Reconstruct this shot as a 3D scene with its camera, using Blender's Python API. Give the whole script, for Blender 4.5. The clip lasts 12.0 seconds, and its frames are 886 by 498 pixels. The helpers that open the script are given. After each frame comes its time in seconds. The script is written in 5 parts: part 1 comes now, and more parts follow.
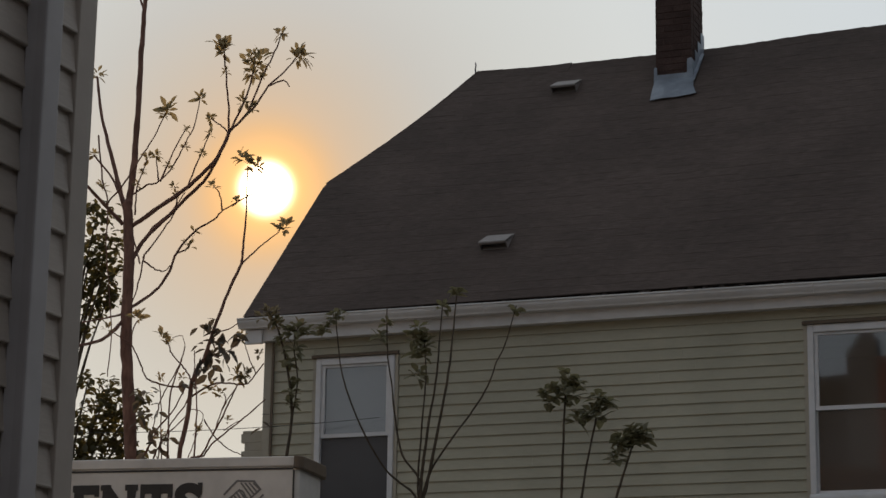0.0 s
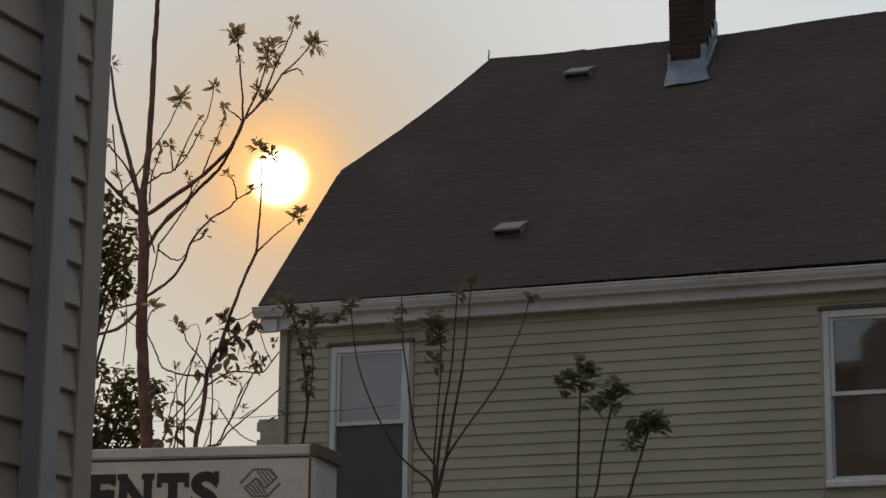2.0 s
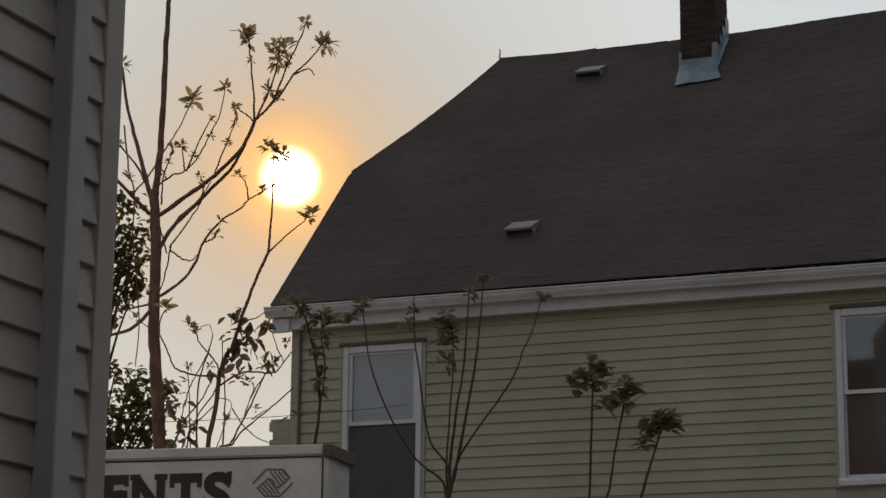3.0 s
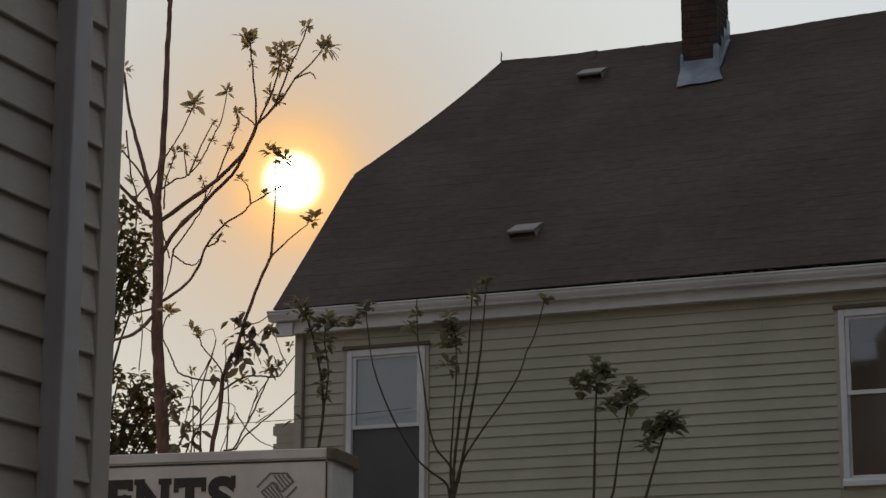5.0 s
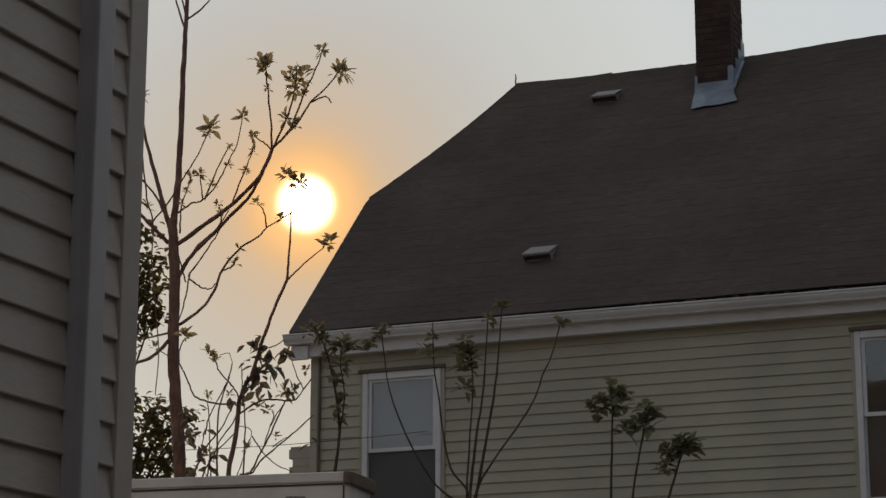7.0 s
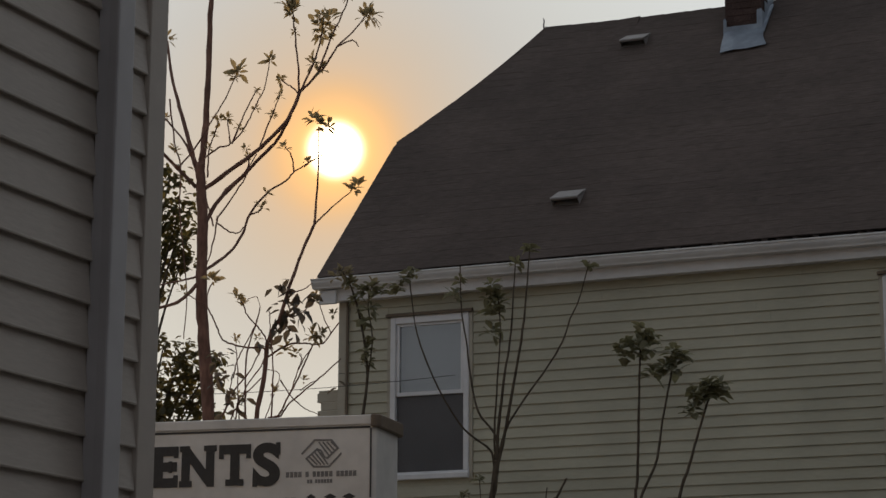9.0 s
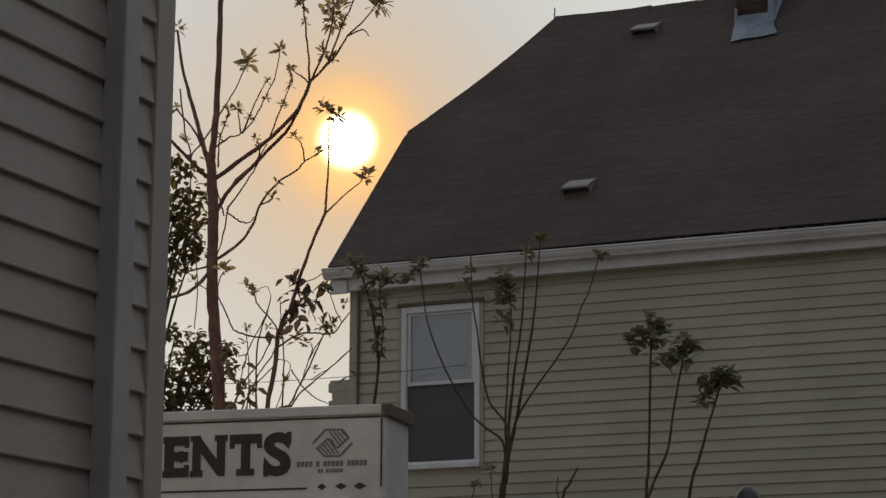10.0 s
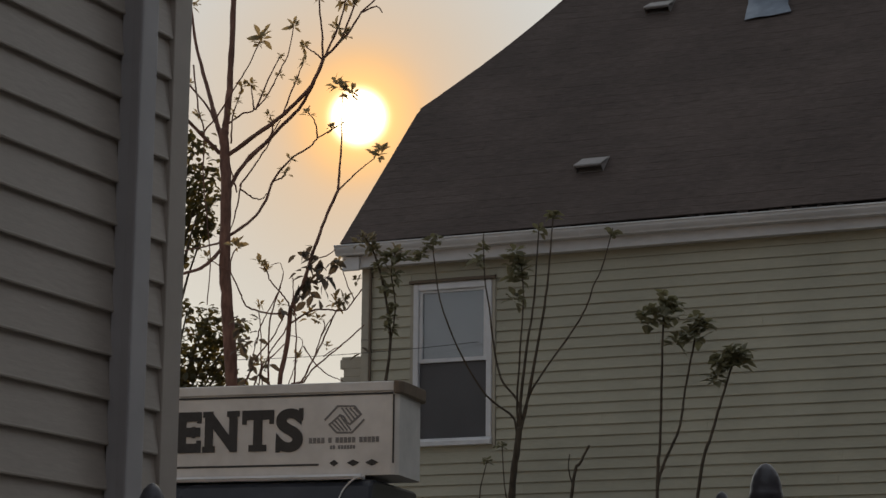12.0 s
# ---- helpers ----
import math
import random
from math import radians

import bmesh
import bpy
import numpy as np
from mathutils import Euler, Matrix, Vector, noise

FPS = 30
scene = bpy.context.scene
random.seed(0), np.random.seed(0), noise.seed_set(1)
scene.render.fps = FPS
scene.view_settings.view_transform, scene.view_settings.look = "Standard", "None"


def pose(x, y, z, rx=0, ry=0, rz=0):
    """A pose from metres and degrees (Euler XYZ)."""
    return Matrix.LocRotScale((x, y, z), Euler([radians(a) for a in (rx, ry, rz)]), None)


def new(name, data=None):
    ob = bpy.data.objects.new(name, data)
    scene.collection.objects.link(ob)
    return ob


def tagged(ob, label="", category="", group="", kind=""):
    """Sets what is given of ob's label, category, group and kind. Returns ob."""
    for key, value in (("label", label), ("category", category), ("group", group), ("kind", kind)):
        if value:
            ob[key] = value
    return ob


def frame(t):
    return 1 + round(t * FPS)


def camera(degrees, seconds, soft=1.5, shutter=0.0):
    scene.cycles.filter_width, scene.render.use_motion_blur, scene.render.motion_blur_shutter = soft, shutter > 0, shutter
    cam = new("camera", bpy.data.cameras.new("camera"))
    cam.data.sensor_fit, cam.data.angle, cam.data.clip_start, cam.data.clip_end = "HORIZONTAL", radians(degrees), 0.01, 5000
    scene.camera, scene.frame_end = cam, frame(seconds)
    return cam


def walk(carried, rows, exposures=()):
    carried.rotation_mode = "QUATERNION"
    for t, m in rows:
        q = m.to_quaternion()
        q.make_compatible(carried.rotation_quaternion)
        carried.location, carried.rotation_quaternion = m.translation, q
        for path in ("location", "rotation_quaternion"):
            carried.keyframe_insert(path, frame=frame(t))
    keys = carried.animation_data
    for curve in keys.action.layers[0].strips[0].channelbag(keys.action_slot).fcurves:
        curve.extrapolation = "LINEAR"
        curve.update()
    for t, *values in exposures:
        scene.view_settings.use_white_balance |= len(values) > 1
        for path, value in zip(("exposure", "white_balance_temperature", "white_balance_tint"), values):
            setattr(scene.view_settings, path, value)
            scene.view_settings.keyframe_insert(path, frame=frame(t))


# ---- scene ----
from math import cos, sin, tan, pi, atan2, sqrt, hypot

# camera and its walk
cam = camera(22.734, 12.0, soft=1.5)
PATH = [
    (0.0, pose(0.0140, 0.0104, 1.6155, 103.554, 0, 21.888) @ pose(0, 0, 0, 0, 0, 0.894)),
    (0.5, pose(0.0103, 0.0107, 1.6150, 103.498, 0, 21.906) @ pose(0, 0, 0, 0, 0, 0.804)),
    (1.0, pose(0.0056, 0.0092, 1.6169, 103.396, 0, 21.971) @ pose(0, 0, 0, 0, 0, 0.783)),
    (1.5, pose(0.0033, 0.0085, 1.6151, 103.286, 0, 22.088) @ pose(0, 0, 0, 0, 0, 0.718)),
    (2.0, pose(0.0016, 0.0090, 1.6157, 103.225, 0, 22.235) @ pose(0, 0, 0, 0, 0, 0.659)),
    (2.5, pose(-0.0021, 0.0074, 1.6164, 103.212, 0, 22.390) @ pose(0, 0, 0, 0, 0, 0.574)),
    (3.0, pose(0.0004, 0.0064, 1.6161, 103.209, 0, 22.543) @ pose(0, 0, 0, 0, 0, 0.531)),
    (3.2, pose(0.0006, 0.0062, 1.6160, 103.210, 0, 22.590) @ pose(0, 0, 0, 0, 0, 0.497)),
    (4.8, pose(0.0020, 0.0049, 1.6148, 103.270, 0, 22.630) @ pose(0, 0, 0, 0, 0, 0.229)),
    (5.0, pose(0.0022, 0.0047, 1.6147, 103.288, 0, 22.617) @ pose(0, 0, 0, 0, 0, 0.195)),
    (5.5, pose(-0.0013, -0.0012, 1.6084, 103.448, 0, 22.590) @ pose(0, 0, 0, 0, 0, 0.108)),
    (6.0, pose(-0.0025, -0.0080, 1.6154, 103.709, 0, 22.633) @ pose(0, 0, 0, 0, 0, 0.102)),
    (6.5, pose(-0.0089, -0.0145, 1.6225, 103.900, 0, 22.777) @ pose(0, 0, 0, 0, 0, 0.146)),
    (7.0, pose(-0.0083, -0.0145, 1.6219, 103.854, 0, 22.981) @ pose(0, 0, 0, 0, 0, 0.086)),
    (7.2, pose(-0.0068, -0.0135, 1.6201, 103.760, 0, 23.060) @ pose(0, 0, 0, 0, 0, 0.099)),
    (8.8, pose(0.0052, -0.0059, 1.6059, 102.540, 0, 23.710) @ pose(0, 0, 0, 0, 0, 0.207)),
    (9.0, pose(0.0067, -0.0050, 1.6041, 102.452, 0, 23.768) @ pose(0, 0, 0, 0, 0, 0.220)),
    (9.5, pose(0.0101, 0.0032, 1.6014, 102.318, 0, 23.928) @ pose(0, 0, 0, 0, 0, 0.233)),
    (10.0, pose(0.0111, 0.0076, 1.6018, 102.191, 0, 24.081) @ pose(0, 0, 0, 0, 0, 0.204)),
    (10.5, pose(0.0150, 0.0071, 1.6008, 102.051, 0, 24.319) @ pose(0, 0, 0, 0, 0, 0.291)),
    (11.0, pose(0.0118, 0.0042, 1.6017, 101.894, 0, 24.533) @ pose(0, 0, 0, 0, 0, 0.318)),
    (11.5, pose(0.0067, 0.0005, 1.6019, 101.732, 0, 24.664) @ pose(0, 0, 0, 0, 0, 0.368)),
    (12.0, pose(-0.0000, -0.0000, 1.6000, 101.602, 0, 24.368) @ pose(0, 0, 0, 0, 0, 0.533)),
]

walk(cam, PATH, [(0.0, 0.0), (3.2, 0.0), (5.5, 0.04), (6.2, -0.06), (7.2, -0.12), (8.8, 0.0), (10.5, 0.06), (12.0, 0.1)])

# world, sun
SUN_AZ, SUN_EL = radians(-26.67), radians(15.0)          # azimuth from +y towards +x
SUN_DIR = Vector((sin(SUN_AZ) * cos(SUN_EL), cos(SUN_AZ) * cos(SUN_EL), sin(SUN_EL)))


def make_world():
    w = bpy.data.worlds.new("hazy_sky")
    scene.world = w
    w.use_nodes = True
    nt = w.node_tree
    nt.nodes.clear()
    N, L = nt.nodes.new, nt.links.new

    def math_node(op, a, b=None):
        n = N("ShaderNodeMath")
        n.operation = op
        for k, v in enumerate((a, b)):
            if v is None:
                continue
            if isinstance(v, (int, float)):
                n.inputs[k].default_value = v
            else:
                L(v, n.inputs[k])
        return n.outputs[0]

    out = N("ShaderNodeOutputWorld")
    sky = N("ShaderNodeTexSky")
    sky.sky_type = "NISHITA"
    sky.sun_disc = False
    sky.sun_elevation, sky.sun_rotation = SUN_EL, SUN_AZ
    sky.dust_density, sky.air_density = 6.0, 1.5
    bg1 = N("ShaderNodeBackground")
    bg1.inputs[1].default_value = 0.002
    L(sky.outputs[0], bg1.inputs[0])
    tc = N("ShaderNodeTexCoord")
    dot = N("ShaderNodeVectorMath")
    dot.operation = "DOT_PRODUCT"
    dot.inputs[1].default_value = SUN_DIR
    nrm = N("ShaderNodeVectorMath")
    nrm.operation = "NORMALIZE"
    L(tc.outputs["Generated"], nrm.inputs[0])
    L(nrm.outputs[0], dot.inputs[0])
    d = math_node("MINIMUM", dot.outputs["Value"], 0.9999999)
    ang = math_node("DIVIDE", math_node("ARCCOSINE", d), pi / 180)      # degrees from the sun
    pos = math_node("POWER", math_node("DIVIDE", ang, 180.0), 0.5)
    ramp = N("ShaderNodeValToRGB")
    stops = [(0.0, (0.56, 0.34, 0.13)), (1.5, (0.53, 0.375, 0.225)), (2.2, (0.512, 0.42, 0.337)), (3.5, (0.485, 0.457, 0.424)), (5.0, (0.48, 0.503, 0.513)), (7.0, (0.54, 0.583, 0.597)),
             (10.0, (0.615, 0.665, 0.685)), (16.0, (0.63, 0.69, 0.73)), (28.0, (0.59, 0.63, 0.665)), (55.0, (0.44, 0.465, 0.49)), (95.0, (0.31, 0.335, 0.37)), (180.0, (0.28, 0.31, 0.355))]
    els = ramp.color_ramp.elements
    while len(els) < len(stops):
        els.new(0.5)
    for e, (a, c) in zip(els, stops):
        e.position = (a / 180) ** 0.5
        e.color = (*c, 1)
    L(pos, ramp.inputs[0])
    # warmer and a little brighter towards the horizon
    sep = N("ShaderNodeSeparateXYZ")
    L(nrm.outputs[0], sep.inputs[0])
    low = N("ShaderNodeMapRange")
    low.inputs["From Min"].default_value, low.inputs["From Max"].default_value = 0.14, 0.34
    low.inputs["To Min"].default_value, low.inputs["To Max"].default_value = 1.0, 0.0
    L(sep.outputs["Z"], low.inputs["Value"])
    warm = N("ShaderNodeMix")
    warm.data_type, warm.blend_type = "RGBA", "MULTIPLY"
    L(low.outputs[0], warm.inputs["Factor"])
    L(ramp.outputs[0], warm.inputs["A"])
    warm.inputs["B"].default_value = (1.03, 0.99, 0.93, 1)

    def glow(amount, width, power, colour):
        g = math_node("POWER", math_node("DIVIDE", ang, width), power)
        g = math_node("MULTIPLY", math_node("EXPONENT", math_node("MULTIPLY", g, -1.0)), amount)
        v = N("ShaderNodeVectorMath")
        v.operation = "SCALE"
        v.inputs[0].default_value = colour
        L(g, v.inputs["Scale"])
        return v.outputs[0]

    total = warm.outputs["Result"]
    for g in (glow(9.0, 0.57, 3.6, (1.0, 0.90, 0.64)), glow(1.05, 1.16, 1.9, (1.0, 0.36, 0.01)), glow(0.09, 2.3, 1.5, (1.0, 0.36, 0.05))):
        add = N("ShaderNodeVectorMath")
        add.operation = "ADD"
        L(total, add.inputs[0])
        L(g, add.inputs[1])
        total = add.outputs[0]
    bg2 = N("ShaderNodeBackground")
    bg2.inputs[1].default_value = 0.93
    L(total, bg2.inputs[0])
    both = N("ShaderNodeAddShader")
    L(bg1.outputs[0], both.inputs[0])
    L(bg2.outputs[0], both.inputs[1])
    L(both.outputs[0], out.inputs[0])


make_world()
sun_data = bpy.data.lights.new("sun", "SUN")
sun_data.energy, sun_data.angle, sun_data.color = 2.2, radians(0.55), (1.0, 0.72, 0.42)
sun = new("sun", sun_data)
sun.matrix_world = Matrix.Translation((-20, 40, 15)) @ SUN_DIR.to_track_quat("Z", "Y").to_matrix().to_4x4()


# ---------------------------------------------------------------- materials
def material(name, colour, rough=0.6, metal=0.0, grain=40.0, stain=1.5, vary=0.12, stain_amount=0.18, bump=0.1, bump_scale=60.0, per_piece=0.0,
             stretch=(1, 1, 1), specular=0.4):
    """A surface with variation at two scales, fine relief and, per piece, a slight change of tone."""
    m = bpy.data.materials.new(name)
    m.use_nodes = True
    nt = m.node_tree
    N, L = nt.nodes.new, nt.links.new
    b = nt.nodes["Principled BSDF"]
    b.inputs["Roughness"].default_value, b.inputs["Metallic"].default_value = rough, metal
    b.inputs["Specular IOR Level"].default_value = specular
    mp = N("ShaderNodeMapping")
    geo = N("ShaderNodeNewGeometry")
    L(geo.outputs["Position"], mp.inputs[0])
    mp.inputs["Scale"].default_value = stretch
    n1, n2 = N("ShaderNodeTexNoise"), N("ShaderNodeTexNoise")
    n1.inputs["Scale"].default_value, n1.inputs["Detail"].default_value = grain, 5
    n2.inputs["Scale"].default_value, n2.inputs["Detail"].default_value = stain, 6
    L(mp.outputs[0], n1.inputs[0])
    L(geo.outputs["Position"], n2.inputs[0])
    f1, f2 = N("ShaderNodeMapRange"), N("ShaderNodeMapRange")
    for f, n, a in ((f1, n1, vary), (f2, n2, stain_amount)):
        f.inputs["From Min"].default_value, f.inputs["From Max"].default_value = 0.3, 0.7
        f.inputs["To Min"].default_value, f.inputs["To Max"].default_value = 1 - a, 1 + a * 0.6
        L(n.outputs[0], f.inputs["Value"])
    mul = N("ShaderNodeMath")
    mul.operation = "MULTIPLY"
    L(f1.outputs[0], mul.inputs[0])
    L(f2.outputs[0], mul.inputs[1])
    last = mul.outputs[0]
    if per_piece:
        oi = N("ShaderNodeObjectInfo")
        isl = N("ShaderNodeMath")
        isl.operation = "ADD"
        L(oi.outputs["Random"], isl.inputs[0])
        L(geo.outputs["Random Per Island"], isl.inputs[1])
        fr = N("ShaderNodeMath")
        fr.operation = "FRACT"
        L(isl.outputs[0], fr.inputs[0])
        f3 = N("ShaderNodeMapRange")
        f3.inputs["To Min"].default_value, f3.inputs["To Max"].default_value = 1 - per_piece, 1 + per_piece
        L(fr.outputs[0], f3.inputs["Value"])
        m2 = N("ShaderNodeMath")
        m2.operation = "MULTIPLY"
        L(last, m2.inputs[0])
        L(f3.outputs[0], m2.inputs[1])
        last = m2.outputs[0]
    vs = N("ShaderNodeVectorMath")
    vs.operation = "SCALE"
    vs.inputs[0].default_value = colour
    L(last, vs.inputs["Scale"])
    L(vs.outputs[0], b.inputs["Base Color"])
    rr = N("ShaderNodeMapRange")
    rr.inputs["To Min"].default_value, rr.inputs["To Max"].default_value = max(0.02, rough - 0.1), min(1, rough + 0.12)
    L(n2.outputs[0], rr.inputs["Value"])
    L(rr.outputs[0], b.inputs["Roughness"])
    if bump:
        nb, bp = N("ShaderNodeTexNoise"), N("ShaderNodeBump")
        nb.inputs["Scale"].default_value, nb.inputs["Detail"].default_value = bump_scale, 4
        L(mp.outputs[0], nb.inputs[0])
        bp.inputs["Strength"].default_value, bp.inputs["Distance"].default_value = bump, 0.01
        L(nb.outputs[0], bp.inputs["Height"])
        L(bp.outputs[0], b.inputs["Normal"])
    return m


def leaf_material(name, colour, through_colour):
    m = material(name, colour, 0.5, grain=30, vary=0.25, bump=0, per_piece=0.25)
    nt = m.node_tree
    N, L = nt.nodes.new, nt.links.new
    b, out = nt.nodes["Principled BSDF"], nt.nodes["Material Output"]
    tr, mix = N("ShaderNodeBsdfTranslucent"), N("ShaderNodeMixShader")
    tr.inputs[0].default_value = (*through_colour, 1)
    mix.inputs[0].default_value = 0.42
    L(b.outputs[0], mix.inputs[1])
    L(tr.outputs[0], mix.inputs[2])
    L(mix.outputs[0], out.inputs[0])
    return m


def glass_material(name, tint=(0.9, 0.93, 0.95)):
    m = bpy.data.materials.new(name)
    m.use_nodes = True
    b = m.node_tree.nodes["Principled BSDF"]
    b.inputs["Base Color"].default_value = (*tint, 1)
    b.inputs["Roughness"].default_value = 0.02
    b.inputs["Transmission Weight"].default_value = 1.0
    b.inputs["IOR"].default_value = 2.0
    N, L = m.node_tree.nodes.new, m.node_tree.links.new
    no, bp = N("ShaderNodeTexNoise"), N("ShaderNodeBump")
    no.inputs["Scale"].default_value = 2.5
    bp.inputs["Strength"].default_value, bp.inputs["Distance"].default_value = 0.02, 0.01
    L(no.outputs[0], bp.inputs["Height"])
    L(bp.outputs[0], b.inputs["Normal"])
    return m


M_SIDING_GREY = material("grey_vinyl", (0.525, 0.462, 0.403), 0.45, grain=25, vary=0.05, stain=2.2, stain_amount=0.10, bump=0.12, bump_scale=18, per_piece=0.03, stretch=(1, 1, 5))
M_SIDING_YELLOW = material("yellow_vinyl", (0.435, 0.415, 0.318), 0.5, grain=12, vary=0.06, stain=1.1, stain_amount=0.16, bump=0.08, bump_scale=20, per_piece=0.025, stretch=(1, 1, 5))
M_TRIM_GREY = material("grey_trim", (0.53, 0.465, 0.405), 0.45, grain=14, vary=0.05, stain=2.0, stain_amount=0.10, bump=0.05)
M_SPOUT = material("painted_aluminium", (0.52, 0.495, 0.50), 0.38, grain=10, vary=0.05, stain=3.0, stain_amount=0.12, bump=0.05, bump_scale=12)
M_TRIM_YELLOW = material("cream_trim", (0.42, 0.385, 0.31), 0.5, grain=14, vary=0.06, stain=1.6, stain_amount=0.14, bump=0.05)
M_WHITE = material("white_aluminium", (0.66, 0.655, 0.655), 0.4, grain=9, vary=0.05, stain=1.3, stain_amount=0.16, bump=0.05, bump_scale=10)
M_WINDOW = material("white_window_vinyl", (0.72, 0.72, 0.73), 0.38, grain=12, vary=0.04, stain=3, stain_amount=0.08, bump=0.03)
M_BROWN_TRIM = material("brown_painted_wood", (0.16, 0.12, 0.085), 0.6, grain=30, vary=0.15, bump=0.1)
M_SHINGLE = material("asphalt_shingle", (0.102, 0.080, 0.071), 0.92, grain=90, vary=0.3, stain=0.9, stain_amount=0.2, bump=0.5, bump_scale=160, per_piece=0.05, stretch=(0.1, 1, 1), specular=0.15)
M_DECK = material("roof_felt", (0.06, 0.05, 0.045), 0.95, grain=60, vary=0.2, bump=0.3, specular=0.1)
M_BRICK = material("dark_brick", (0.075, 0.050, 0.044), 0.9, grain=50, vary=0.25, stain=4, stain_amount=0.3, bump=0.5, bump_scale=90, per_piece=0.14, specular=0.15)
M_MORTAR = material("sooty_mortar", (0.085, 0.055, 0.05), 0.95, grain=60, vary=0.2, bump=0.4, specular=0.1)
M_LEAD = material("lead_flashing", (0.25, 0.29, 0.345), 0.48, 0.3, grain=14, vary=0.12, stain=6, stain_amount=0.25, bump=0.25, bump_scale=14)
M_VENT = material("vent_metal", (0.27, 0.25, 0.24), 0.55, 0.2, grain=20, vary=0.12, bump=0.15)
M_BARK = material("reddish_bark", (0.215, 0.122, 0.096), 0.85, grain=45, vary=0.3, stain=6, stain_amount=0.3, bump=0.6, bump_scale=70, stretch=(1, 1, 0.25), specular=0.2)
M_BARK_GREY = material("grey_brown_bark", (0.095, 0.075, 0.055), 0.85, grain=45, vary=0.3, stain=6, stain_amount=0.3, bump=0.5, bump_scale=70, stretch=(1, 1, 0.25), specular=0.2)
M_LEAF = leaf_material("young_leaf", (0.175, 0.15, 0.095), (0.44, 0.34, 0.18))
M_LEAF_GREEN = leaf_material("green_leaf", (0.215, 0.205, 0.13), (0.25, 0.23, 0.12))
M_LEAF_DARK = leaf_material("dark_leaf", (0.12, 0.105, 0.085), (0.13, 0.105, 0.08))
M_LEAF_CROWN = leaf_material("crown_leaf", (0.07, 0.068, 0.036), (0.15, 0.12, 0.04))
M_BOARD = material("white_sign_panel", (0.65, 0.62, 0.585), 0.5, grain=14, vary=0.05, stain=2.4, stain_amount=0.16, bump=0.05, bump_scale=15)
M_BLACK = material("black_sign_paint", (0.035, 0.034, 0.035), 0.5, grain=30, vary=0.2, bump=0)
M_GREY_PRINT = material("faded_grey_print", (0.21, 0.20, 0.195), 0.5, grain=30, vary=0.2, bump=0)
M_CAB = material("navy_cab_paint", (0.035, 0.038, 0.048), 0.3, grain=8, vary=0.1, stain=2, stain_amount=0.3, bump=0.03)
M_RUBBER = material("tyre_rubber", (0.03, 0.03, 0.03), 0.85, bump=0.3)
M_IRON = material("black_iron", (0.12, 0.115, 0.13), 0.34, 0.0, grain=50, vary=0.2, stain=12, stain_amount=0.3, bump=0.2)
# ground out of view, toned pale so it bounces light up to the eaves
M_GROUND = material("bounce_ground", (0.19, 0.18, 0.165), 0.9, grain=25, vary=0.25, stain=0.4, stain_amount=0.3, bump=0.5, bump_scale=40)
M_WALL_BACK = material("weathered_clapboard", (0.06, 0.054, 0.055), 0.7, grain=10, vary=0.1, stain=0.5, stain_amount=0.25, bump=0.1)
M_WALL_PALE = material("pale_clapboard", (0.09, 0.088, 0.098), 0.7, grain=10, vary=0.1, stain=0.5, stain_amount=0.25, bump=0.1)
M_WALL_RED = material("red_brown_clapboard", (0.105, 0.05, 0.045), 0.7, grain=10, vary=0.1, stain=0.5, stain_amount=0.3, bump=0.1)
M_ROOM = material("dim_plaster", (0.16, 0.155, 0.155), 0.8, grain=10, vary=0.05, bump=0)
M_BLIND = material("roller_blind", (0.40, 0.39, 0.385), 0.8, grain=60, vary=0.06, stain=2, stain_amount=0.1, bump=0.1)
M_SCREEN = material("insect_screen", (0.105, 0.102, 0.106), 0.7, grain=200, vary=0.2, bump=0.1)
M_CABLE = material("black_cable", (0.03, 0.03, 0.03), 0.6, bump=0)
M_GLASS = glass_material("window_glass")


# ---------------------------------------------------------------- helpers
def thing(name, at, rz=0.0, label="", category="", group="", kind=""):
    e = new(name)
    e.matrix_world = pose(*at, 0, 0, rz)
    e.empty_display_size = 0.2
    return tagged(e, label, category, group, kind)


def part(name, bm, mat, parent, label="", smooth=False, bevel=0.0):
    if bevel:
        bmesh.ops.bevel(bm, geom=bm.edges[:], offset=bevel, segments=1, affect="EDGES", profile=0.5, clamp_overlap=True)
    bmesh.ops.recalc_face_normals(bm, faces=bm.faces[:])
    me = bpy.data.meshes.new(name)
    bm.to_mesh(me)
    bm.free()
    if smooth:
        for p in me.polygons:
            p.use_smooth = True
    return link(name, me, mat, parent, label)


def link(name, me, mat, parent, label=""):
    if mat and not me.materials:
        me.materials.append(mat)
    ob = new(name, me)
    if parent:
        ob.parent = parent
    if label:
        ob["label"] = label
    return ob


def add_box(bm, lo, hi):
    vs = [bm.verts.new((x, y, z)) for z in (lo[2], hi[2]) for x, y in ((lo[0], lo[1]), (hi[0], lo[1]), (hi[0], hi[1]), (lo[0], hi[1]))]
    for f in ((0, 3, 2, 1), (4, 5, 6, 7), (0, 1, 5, 4), (1, 2, 6, 5), (2, 3, 7, 6), (3, 0, 4, 7)):
        bm.faces.new([vs[i] for i in f])
    return vs


def boxes(*spans):
    bm = bmesh.new()
    for lo, hi in spans:
        add_box(bm, lo, hi)
    return bm


